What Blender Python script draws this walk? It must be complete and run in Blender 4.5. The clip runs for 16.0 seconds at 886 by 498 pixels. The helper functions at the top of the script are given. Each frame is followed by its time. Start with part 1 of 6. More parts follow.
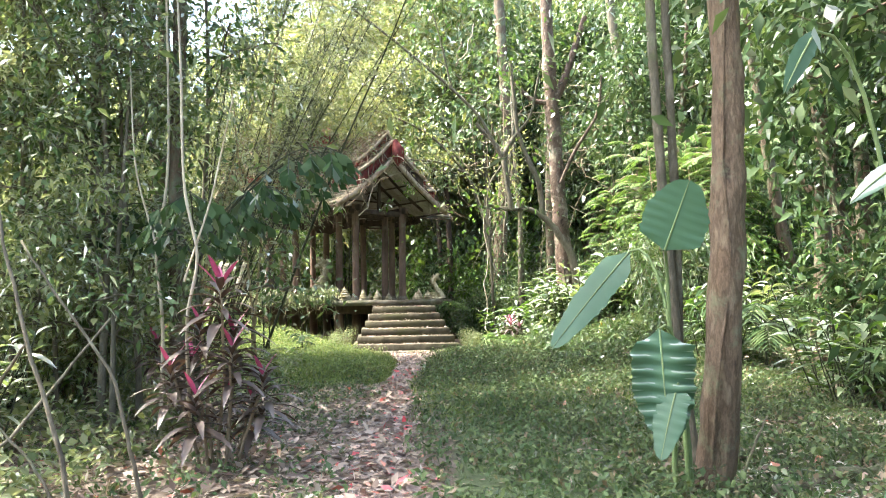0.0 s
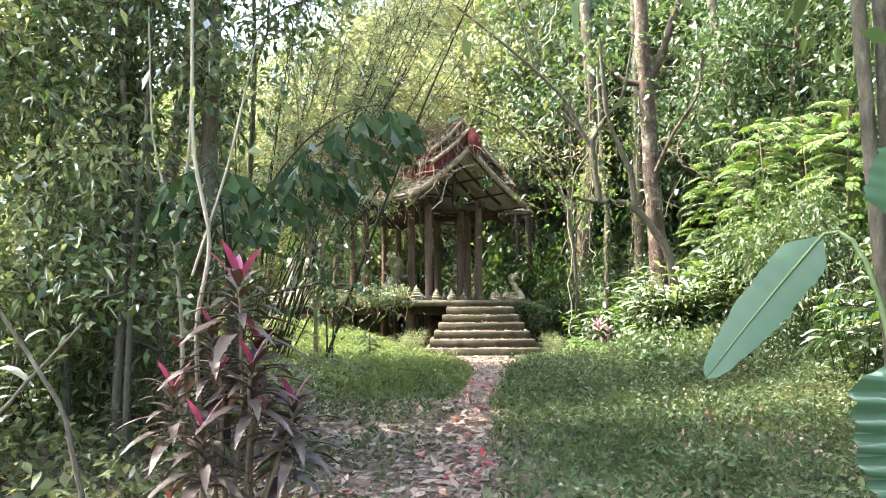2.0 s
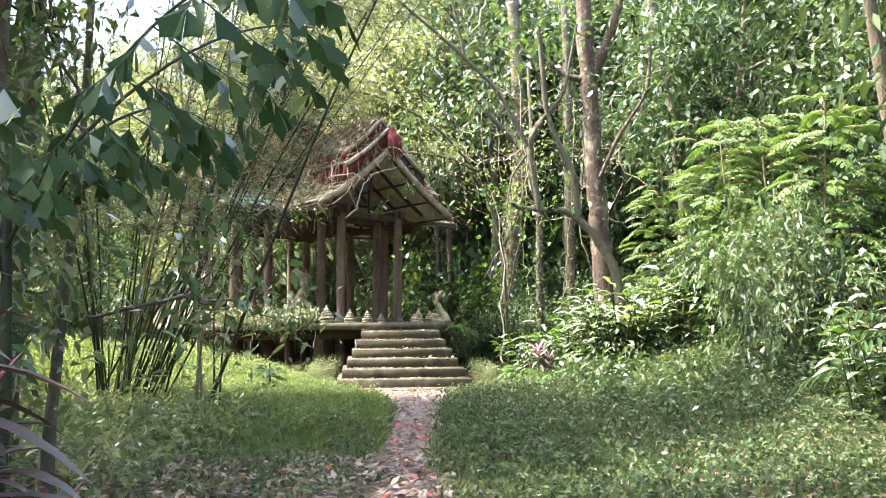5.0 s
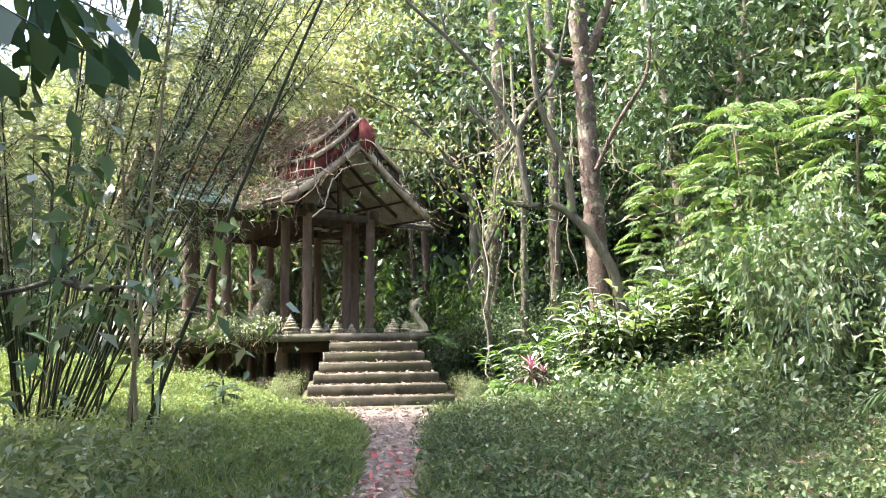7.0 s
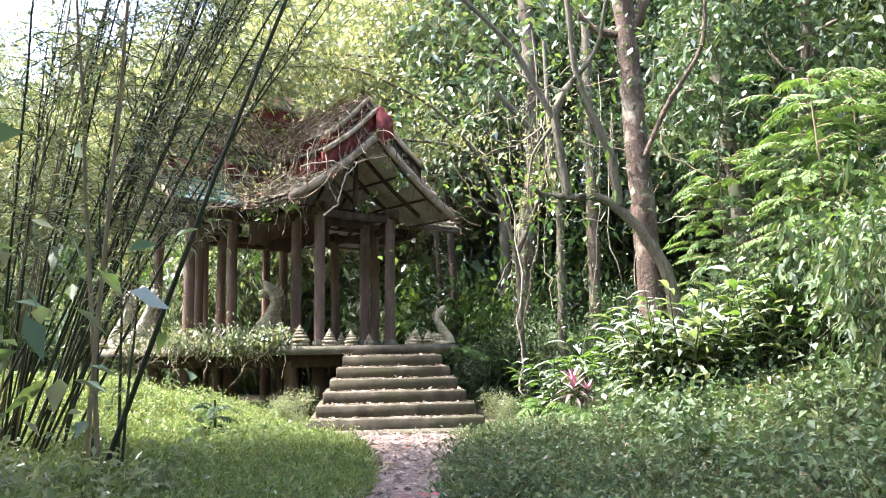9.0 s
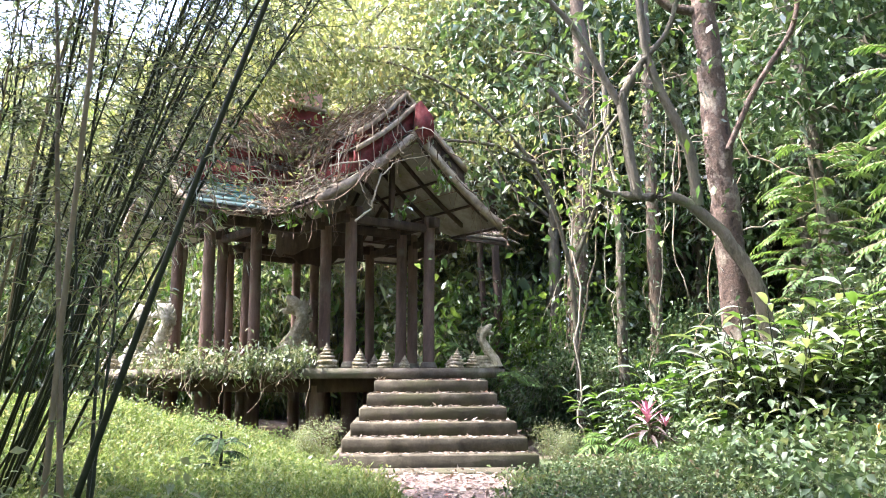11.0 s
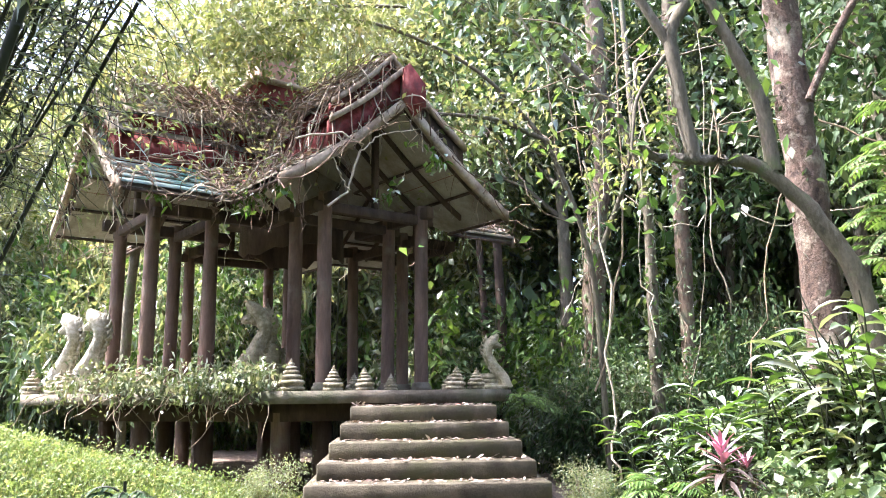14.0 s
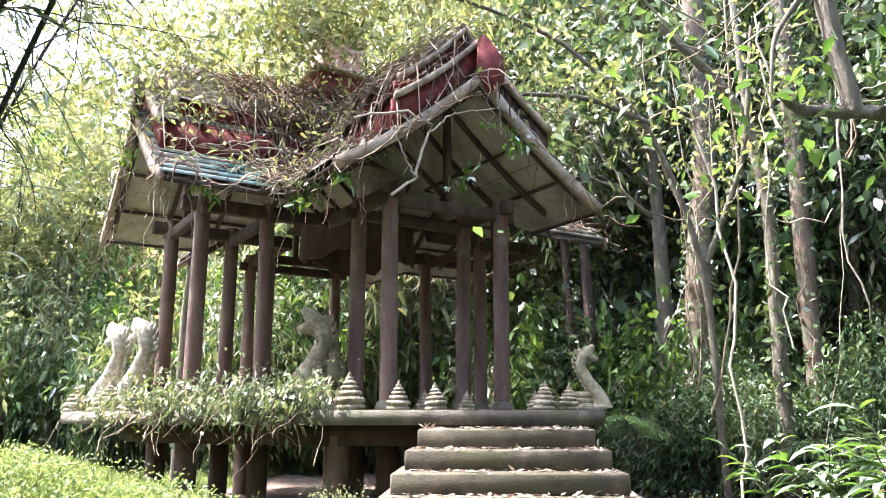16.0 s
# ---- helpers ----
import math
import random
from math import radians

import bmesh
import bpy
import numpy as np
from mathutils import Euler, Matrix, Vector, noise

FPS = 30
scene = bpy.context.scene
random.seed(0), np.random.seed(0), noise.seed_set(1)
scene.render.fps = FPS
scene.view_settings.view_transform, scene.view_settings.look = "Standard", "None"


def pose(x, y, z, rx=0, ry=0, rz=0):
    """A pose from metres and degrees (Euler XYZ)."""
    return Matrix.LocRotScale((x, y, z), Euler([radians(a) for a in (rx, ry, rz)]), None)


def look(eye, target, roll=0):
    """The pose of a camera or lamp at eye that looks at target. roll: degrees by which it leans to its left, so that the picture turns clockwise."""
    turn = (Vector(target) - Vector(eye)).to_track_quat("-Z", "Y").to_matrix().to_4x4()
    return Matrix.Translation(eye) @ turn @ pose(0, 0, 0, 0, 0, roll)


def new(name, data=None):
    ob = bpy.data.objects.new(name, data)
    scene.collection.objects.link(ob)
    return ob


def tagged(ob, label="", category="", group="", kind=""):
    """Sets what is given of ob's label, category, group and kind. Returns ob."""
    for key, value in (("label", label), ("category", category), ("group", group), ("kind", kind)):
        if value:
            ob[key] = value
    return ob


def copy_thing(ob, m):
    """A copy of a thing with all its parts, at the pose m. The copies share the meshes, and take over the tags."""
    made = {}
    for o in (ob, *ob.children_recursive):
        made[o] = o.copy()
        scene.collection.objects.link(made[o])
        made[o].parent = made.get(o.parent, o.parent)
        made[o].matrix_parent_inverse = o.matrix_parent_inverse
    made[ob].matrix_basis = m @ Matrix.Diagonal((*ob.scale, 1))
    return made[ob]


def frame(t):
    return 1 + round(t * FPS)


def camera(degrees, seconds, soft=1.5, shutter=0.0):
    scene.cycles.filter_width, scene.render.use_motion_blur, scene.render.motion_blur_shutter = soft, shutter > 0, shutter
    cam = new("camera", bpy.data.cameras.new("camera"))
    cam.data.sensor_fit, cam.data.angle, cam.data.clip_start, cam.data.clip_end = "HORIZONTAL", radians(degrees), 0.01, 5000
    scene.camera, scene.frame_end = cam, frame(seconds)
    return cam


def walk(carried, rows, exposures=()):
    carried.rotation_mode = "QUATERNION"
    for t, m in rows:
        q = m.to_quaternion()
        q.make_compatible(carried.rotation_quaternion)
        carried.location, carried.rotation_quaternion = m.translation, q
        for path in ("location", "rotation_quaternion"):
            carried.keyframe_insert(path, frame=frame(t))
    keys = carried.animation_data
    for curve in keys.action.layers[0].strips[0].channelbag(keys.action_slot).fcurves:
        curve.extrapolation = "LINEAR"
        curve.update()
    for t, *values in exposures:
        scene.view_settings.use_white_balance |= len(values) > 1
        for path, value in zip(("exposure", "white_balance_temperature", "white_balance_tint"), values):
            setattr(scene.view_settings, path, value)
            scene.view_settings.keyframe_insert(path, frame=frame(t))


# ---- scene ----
cam = camera(58.9, 16.0, soft=1.0)
METRES, EYE, TILT, LEAN, TURN = 15.0, 1.42, 0.0, 0.0, 0.0
ROWS = [
    (0.0, 0.0, 0.0, 0.0, 0.06, 3.65, 0.88),
    (0.5, -0.0023, 0.0296, -0.0003, 1.72, 3.4, 0.4),
    (1.0, -0.0047, 0.0548, -0.0011, 4.33, 3.88, 0.45),
    (1.5, -0.0038, 0.0882, 0.0018, 6.03, 3.45, 0.81),
    (2.0, -0.0082, 0.1207, 0.0013, 5.53, 3.68, 0.25),
    (2.5, -0.0101, 0.153, 0.0005, 3.65, 3.77, 0.75),
    (3.0, -0.0114, 0.1829, 0.0022, 3.04, 4.62, 0.75),
    (3.5, -0.0154, 0.2159, 0.0016, 2.63, 4.4, 0.58),
    (4.0, -0.0213, 0.2466, -0.0006, 0.57, 4.96, 0.27),
    (4.5, -0.0287, 0.2745, 0.0019, -0.39, 5.19, 0.26),
    (7.0, -0.0439, 0.4309, -0.0053, -3.23, 6.31, 0.61),
    (7.5, -0.0443, 0.4642, -0.0037, -2.58, 6.65, 0.92),
    (8.0, -0.0394, 0.4972, -0.0042, -2.94, 6.55, 1.23),
    (8.5, -0.0381, 0.529, -0.0052, -2.09, 6.53, 0.68),
    (9.0, -0.0325, 0.5611, -0.0044, -0.99, 7.15, 0.85),
    (9.5, -0.0288, 0.5915, -0.0021, 1.07, 7.73, 0.71),
    (12.0, -0.0474, 0.7527, -0.005, 1.93, 9.43, 0.11),
    (12.5, -0.0503, 0.7851, -0.005, 1.61, 9.75, 0.45),
    (13.0, -0.0498, 0.8145, -0.0059, 0.96, 10.18, 0.81),
    (13.5, -0.0452, 0.8444, -0.0029, 0.92, 10.06, 1.08),
    (14.0, -0.0431, 0.8754, -0.0034, 1.62, 10.42, 0.61),
    (14.5, -0.0387, 0.9057, -0.0055, 3.16, 11.15, 0.55),
    (15.0, -0.037, 0.9334, -0.0042, 6.13, 11.73, 0.33),
    (15.5, -0.0459, 0.9618, -0.0025, 7.21, 11.76, -0.39),
    (16.0, -0.0502, 0.9902, -0.0052, 7.37, 12.08, 0.04),
]
walk(cam, [(t, pose(0, 0, EYE, TILT, LEAN, TURN) @ pose(METRES * x, METRES * y, METRES * z, 90 + pitch, roll, yaw)) for t, x, y, z, yaw, pitch, roll in ROWS],
     [(0.0, 3.5, 6550, 6), (4.5, 3.45, 6450, 8), (9.0, 3.4, 6020, 15), (13.0, 3.42, 5920, 20), (16.0, 3.65, 5880, 19)])

# ---- world, sun, exposure ----
SUN_FROM = Vector((-0.52, 0.03, 0.85)).normalized()
world = bpy.data.worlds.new("sky")
scene.world = world
world.use_nodes = True
wt = world.node_tree
sky = wt.nodes.new("ShaderNodeTexSky")
sky.sky_type = "NISHITA"
sky.sun_disc = False
sky.sun_elevation = math.asin(SUN_FROM.z)
sky.sun_rotation = math.atan2(SUN_FROM.x, SUN_FROM.y)
sky.dust_density = 4.0
sky.air_density = 1.0
sky.ozone_density = 0.6
wt.links.new(sky.outputs[0], wt.nodes["Background"].inputs[0])
wt.nodes["Background"].inputs[1].default_value = 0.15
sun = new("sun", bpy.data.lights.new("sun", "SUN"))
sun.data.energy = 2.3
sun.data.angle = radians(0.6)
sun.data.color = (1.0, 0.94, 0.84)
sun.matrix_world = look(SUN_FROM * 50, (0, 0, 0))

rng = np.random.default_rng(7)


# ---- materials ----
def mat_new(name):
    m = bpy.data.materials.new(name)
    m.use_nodes = True
    nt = m.node_tree
    nt.nodes.clear()
    out = nt.nodes.new("ShaderNodeOutputMaterial")
    return m, nt, out


def ramp(nt, stops, fac):
    r = nt.nodes.new("ShaderNodeValToRGB")
    els = r.color_ramp.elements
    while len(els) < len(stops):
        els.new(0.5)
    for e, (p, c) in zip(els, stops):
        e.position, e.color = p, (*c, 1)
    nt.links.new(fac, r.inputs[0])
    return r.outputs[0]


def noise_tex(nt, scale, detail=4.0, rough=0.6, coord="Object", stretch=None):
    tc = nt.nodes.new("ShaderNodeTexCoord")
    src = tc.outputs[coord]
    if stretch:
        mp = nt.nodes.new("ShaderNodeMapping")
        mp.inputs["Scale"].default_value = stretch
        nt.links.new(src, mp.inputs[0])
        src = mp.outputs[0]
    n = nt.nodes.new("ShaderNodeTexNoise")
    n.inputs["Scale"].default_value = scale
    n.inputs["Detail"].default_value = detail
    n.inputs["Roughness"].default_value = rough
    nt.links.new(src, n.inputs["Vector"])
    return n.outputs["Fac"]


def mixc(nt, fac, a, b, mode="MIX"):
    n = nt.nodes.new("ShaderNodeMix")
    n.data_type, n.blend_type = "RGBA", mode
    if isinstance(fac, float):
        n.inputs[0].default_value = fac
    else:
        nt.links.new(fac, n.inputs[0])
    for k, v in ((6, a), (7, b)):
        if isinstance(v, tuple):
            n.inputs[k].default_value = (*v, 1)
        else:
            nt.links.new(v, n.inputs[k])
    return n.outputs[2]


def leaf_mat(name, stops, trans=0.4, gloss=0.12, rough=0.55):
    """Leaves: each leaf takes its own tint; light passes through them."""
    m, nt, out = mat_new(name)
    g = nt.nodes.new("ShaderNodeNewGeometry")
    col = ramp(nt, stops, g.outputs["Random Per Island"])
    big = noise_tex(nt, 0.7, 3.0)
    col = mixc(nt, ramp(nt, [(0.3, (0, 0, 0)), (0.7, (1, 1, 1))], big), col, (0.88, 0.88, 0.86), "MULTIPLY")
    d = nt.nodes.new("ShaderNodeBsdfDiffuse")
    t = nt.nodes.new("ShaderNodeBsdfTranslucent")
    gl = nt.nodes.new("ShaderNodeBsdfGlossy")
    gl.inputs["Roughness"].default_value = rough
    gl.inputs["Color"].default_value = (1, 1, 1, 1)
    warm = mixc(nt, 1.0, col, (1.28, 1.16, 0.8), "MULTIPLY")
    nt.links.new(col, d.inputs[0])
    nt.links.new(warm, t.inputs[0])
    a = nt.nodes.new("ShaderNodeMixShader")
    a.inputs[0].default_value = trans
    nt.links.new(d.outputs[0], a.inputs[1])
    nt.links.new(t.outputs[0], a.inputs[2])
    b = nt.nodes.new("ShaderNodeMixShader")
    lw = nt.nodes.new("ShaderNodeFresnel")
    lw.inputs[0].default_value = 1.4
    mul = nt.nodes.new("ShaderNodeMath")
    mul.operation = "MULTIPLY_ADD"
    mul.inputs[1].default_value, mul.inputs[2].default_value = 0.34 * min(gloss / 0.12, 1.0), gloss * 0.15
    nt.links.new(lw.outputs[0], mul.inputs[0])
    nt.links.new(mul.outputs[0], b.inputs[0])
    nt.links.new(a.outputs[0], b.inputs[1])
    nt.links.new(gl.outputs[0], b.inputs[2])
    nt.links.new(b.outputs[0], out.inputs[0])
    return m


def solid_mat(name, stops, scale=6.0, rough=0.85, bump=0.4, stretch=None, fine=40.0, moss=None, moss_at=0.58, spec=0.3):
    """Rough matter: broad stains by a ramp, fine grain on top, relief, and if wanted patches of moss or dirt."""
    m, nt, out = mat_new(name)
    p = nt.nodes.new("ShaderNodeBsdfPrincipled")
    a = noise_tex(nt, scale, 6.0, 0.65, stretch=stretch)
    b = noise_tex(nt, fine, 4.0, 0.7, stretch=stretch)
    col = ramp(nt, stops, a)
    col = mixc(nt, 0.55, col, ramp(nt, [(0.25, (0.45, 0.45, 0.45)), (0.75, (1.0, 1.0, 1.0))], b), "MULTIPLY")
    if moss:
        mk_ = noise_tex(nt, scale * 0.35, 5.0, 0.7)
        col = mixc(nt, ramp(nt, [(moss_at - 0.06, (0, 0, 0)), (moss_at + 0.08, (1, 1, 1))], mk_), col, moss)
    nt.links.new(col, p.inputs["Base Color"])
    p.inputs["Roughness"].default_value = rough
    p.inputs["Specular IOR Level"].default_value = spec
    bp = nt.nodes.new("ShaderNodeBump")
    bp.inputs["Strength"].default_value = bump
    bp.inputs["Distance"].default_value = 0.03
    ad = nt.nodes.new("ShaderNodeMath")
    nt.links.new(a, ad.inputs[0])
    nt.links.new(b, ad.inputs[1])
    nt.links.new(ad.outputs[0], bp.inputs["Height"])
    nt.links.new(bp.outputs[0], p.inputs["Normal"])
    nt.links.new(p.outputs[0], out.inputs[0])
    return m


M_JUNGLE = leaf_mat("leaf_jungle", [(0.0, (0.045, 0.085, 0.028)), (0.5, (0.075, 0.135, 0.04)), (0.85, (0.11, 0.17, 0.055)), (1.0, (0.17, 0.19, 0.08))], 0.38)
M_DARK = leaf_mat("leaf_dark", [(0.0, (0.025, 0.055, 0.022)), (0.6, (0.045, 0.085, 0.03)), (1.0, (0.08, 0.12, 0.045))], 0.3, 0.04, 0.55)
M_GREY = leaf_mat("leaf_grey_green", [(0.0, (0.1, 0.15, 0.06)), (0.5, (0.17, 0.225, 0.1)), (1.0, (0.28, 0.31, 0.17))], 0.6, 0.1)
M_BRIGHT = leaf_mat("leaf_bright", [(0.0, (0.05, 0.115, 0.02)), (0.5, (0.085, 0.17, 0.03)), (1.0, (0.14, 0.225, 0.045))], 0.45, 0.07)
M_BAMBOO = leaf_mat("leaf_bamboo", [(0.0, (0.12, 0.16, 0.055)), (0.5, (0.19, 0.235, 0.09)), (0.85, (0.26, 0.285, 0.13)), (1.0, (0.34, 0.31, 0.16))], 0.5, 0.08)
M_GRASS = leaf_mat("leaf_grass", [(0.0, (0.085, 0.14, 0.045)), (0.5, (0.145, 0.215, 0.07)), (0.9, (0.22, 0.28, 0.1)), (1.0, (0.3, 0.28, 0.15))], 0.5, 0.06)
M_HERB = leaf_mat("leaf_herb", [(0.0, (0.04, 0.075, 0.028)), (0.5, (0.075, 0.12, 0.046)), (0.9, (0.14, 0.18, 0.075)), (0.96, (0.17, 0.14, 0.09)), (1.0, (0.22, 0.16, 0.11))], 0.35, 0.06)
M_BANANA = leaf_mat("leaf_banana", [(0.0, (0.055, 0.125, 0.07)), (1.0, (0.075, 0.15, 0.09))], 0.35, 0.08, 0.45)
M_PINK = leaf_mat("leaf_cordyline_pink", [(0.0, (0.16, 0.025, 0.07)), (0.5, (0.32, 0.05, 0.14)), (1.0, (0.46, 0.13, 0.25))], 0.3, 0.06)
M_MAROON = leaf_mat("leaf_cordyline_dark", [(0.0, (0.035, 0.022, 0.022)), (0.5, (0.07, 0.038, 0.035)), (0.8, (0.06, 0.06, 0.04)), (1.0, (0.13, 0.045, 0.055))], 0.25, 0.03, 0.5)
M_LITTER = leaf_mat("leaf_litter", [(0.0, (0.10, 0.065, 0.05)), (0.4, (0.2, 0.14, 0.105)), (0.75, (0.32, 0.24, 0.18)), (0.93, (0.42, 0.34, 0.28)), (1.0, (0.45, 0.12, 0.07))], 0.1, 0.15)
M_PINK_PALE = leaf_mat("leaf_cordyline_pale", [(0.0, (0.3, 0.07, 0.15)), (1.0, (0.48, 0.2, 0.32))], 0.15, 0.15)
M_YELLOW = leaf_mat("leaf_yellow", [(0.0, (0.45, 0.26, 0.03)), (1.0, (0.6, 0.4, 0.08))], 0.3, 0.1)
M_PETAL = leaf_mat("petal_red", [(0.0, (0.45, 0.05, 0.06)), (1.0, (0.6, 0.16, 0.18))], 0.3, 0.1)
M_DRYIVY = leaf_mat("leaf_dry_ivy", [(0.0, (0.08, 0.12, 0.045)), (0.5, (0.15, 0.2, 0.085)), (0.85, (0.27, 0.3, 0.17)), (1.0, (0.42, 0.42, 0.3))], 0.3, 0.1)
M_BARK_RED = solid_mat("bark_red", [(0.32, (0.035, 0.023, 0.018)), (0.45, (0.14, 0.095, 0.072)), (0.55, (0.085, 0.06, 0.046)), (0.68, (0.29, 0.235, 0.185))], 7.0, stretch=(1, 1, 0.7), bump=1.0, fine=22.0, moss=(0.3, 0.26, 0.2), moss_at=0.6)
M_BARK_BROWN = solid_mat("bark_brown", [(0.3, (0.06, 0.042, 0.03)), (0.45, (0.155, 0.112, 0.08)), (0.55, (0.1, 0.072, 0.05)), (0.7, (0.25, 0.195, 0.14))], 9.0, stretch=(1, 1, 0.3), bump=0.9, fine=30.0, moss=(0.13, 0.14, 0.09), moss_at=0.55)
M_BARK_GREY = solid_mat("bark_grey", [(0.3, (0.065, 0.055, 0.04)), (0.45, (0.15, 0.13, 0.095)), (0.55, (0.1, 0.088, 0.062)), (0.7, (0.26, 0.235, 0.18))], 6.0, stretch=(1, 1, 0.4), bump=0.6, moss=(0.09, 0.11, 0.05), moss_at=0.6)
M_BARK_TAN = solid_mat("bark_tan", [(0.3, (0.06, 0.038, 0.027)), (0.42, (0.2, 0.14, 0.095)), (0.5, (0.11, 0.075, 0.05)), (0.7, (0.31, 0.235, 0.165))], 11.0, stretch=(1, 1, 0.3), bump=1.0, fine=34.0, moss=(0.16, 0.16, 0.1), moss_at=0.6)
M_VINE = solid_mat("vine_dead", [(0.3, (0.09, 0.05, 0.035)), (0.7, (0.27, 0.19, 0.13))], 3.0, bump=0.3)
M_TWIG = solid_mat("twig", [(0.3, (0.13, 0.095, 0.06)), (0.7, (0.33, 0.26, 0.18))], 3.0, bump=0.3)
M_TWIG_PALE = solid_mat("twig_pale", [(0.3, (0.3, 0.25, 0.18)), (0.7, (0.5, 0.44, 0.34))], 3.0, bump=0.3)
M_CULM = solid_mat("bamboo_culm", [(0.3, (0.018, 0.022, 0.011)), (0.6, (0.04, 0.046, 0.022)), (0.8, (0.1, 0.085, 0.045))], 2.0, rough=0.5, bump=0.1, stretch=(1, 1, 0.3))
M_CULM_DRY = solid_mat("bamboo_culm_dry", [(0.3, (0.16, 0.12, 0.07)), (0.7, (0.34, 0.27, 0.16))], 2.0, rough=0.6, bump=0.1, stretch=(1, 1, 0.3))
M_CONCRETE = solid_mat("concrete_weathered", [(0.3, (0.08, 0.066, 0.046)), (0.5, (0.18, 0.152, 0.115)), (0.72, (0.31, 0.27, 0.21))], 2.2, bump=0.5, moss=(0.085, 0.09, 0.05), moss_at=0.55)
M_STEP = solid_mat("concrete_step", [(0.3, (0.042, 0.035, 0.022)), (0.5, (0.082, 0.07, 0.047)), (0.72, (0.155, 0.135, 0.095))], 3.5, bump=0.4, moss=(0.06, 0.058, 0.028), moss_at=0.56)
M_PILLAR = solid_mat("pillar_brown", [(0.3, (0.07, 0.043, 0.032)), (0.5, (0.15, 0.094, 0.07)), (0.75, (0.24, 0.165, 0.125))], 4.0, stretch=(1, 1, 0.2), bump=0.25, moss=(0.15, 0.125, 0.09), moss_at=0.58, rough=0.7)
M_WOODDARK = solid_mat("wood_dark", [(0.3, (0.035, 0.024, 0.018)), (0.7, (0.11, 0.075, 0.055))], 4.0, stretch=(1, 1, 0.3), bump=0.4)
M_SOFFIT = solid_mat("soffit_board", [(0.3, (0.26, 0.24, 0.19)), (0.55, (0.44, 0.41, 0.35)), (0.75, (0.56, 0.53, 0.46))], 1.6, bump=0.15, moss=(0.2, 0.17, 0.12), moss_at=0.56)
M_BARGE = solid_mat("barge_board", [(0.3, (0.2, 0.15, 0.105)), (0.5, (0.38, 0.305, 0.22)), (0.75, (0.52, 0.44, 0.33))], 5.0, bump=0.3, fine=18.0, moss=(0.16, 0.115, 0.075), moss_at=0.54)
M_RED = solid_mat("red_paint", [(0.3, (0.09, 0.02, 0.018)), (0.5, (0.2, 0.036, 0.032)), (0.72, (0.3, 0.09, 0.08))], 4.5, bump=0.3, moss=(0.12, 0.06, 0.045), moss_at=0.6)
M_PINKWALL = solid_mat("pink_wall", [(0.3, (0.42, 0.2, 0.17)), (0.55, (0.6, 0.36, 0.31)), (0.75, (0.68, 0.55, 0.5))], 1.5, bump=0.2)
M_TILE = solid_mat("tile_teal", [(0.3, (0.06, 0.2, 0.18)), (0.5, (0.14, 0.32, 0.29)), (0.72, (0.38, 0.47, 0.43))], 1.2, bump=0.3, rough=0.5, moss=(0.2, 0.17, 0.13), moss_at=0.53)
M_STATUE = solid_mat("statue_plaster", [(0.3, (0.2, 0.18, 0.13)), (0.48, (0.48, 0.45, 0.37)), (0.72, (0.68, 0.65, 0.57))], 9.0, bump=1.0, fine=26.0, moss=(0.19, 0.18, 0.11), moss_at=0.53)
M_STATUE_MOSS = solid_mat("statue_mossy", [(0.3, (0.14, 0.12, 0.07)), (0.5, (0.34, 0.3, 0.2)), (0.72, (0.52, 0.48, 0.36))], 5.0, bump=0.5, moss=(0.13, 0.13, 0.06), moss_at=0.52)
M_STUPA = solid_mat("stupa_plaster", [(0.3, (0.17, 0.14, 0.09)), (0.5, (0.38, 0.33, 0.23)), (0.72, (0.56, 0.51, 0.39))], 9.0, bump=0.8, fine=30.0, moss=(0.16, 0.14, 0.075), moss_at=0.52)
M_STALK = solid_mat("stalk_pale_green", [(0.3, (0.12, 0.18, 0.07)), (0.7, (0.22, 0.28, 0.12))], 3.0, rough=0.5, bump=0.1)
M_STONE = solid_mat("stone_grey", [(0.3, (0.12, 0.12, 0.11)), (0.7, (0.3, 0.29, 0.27))], 3.0, bump=0.5)


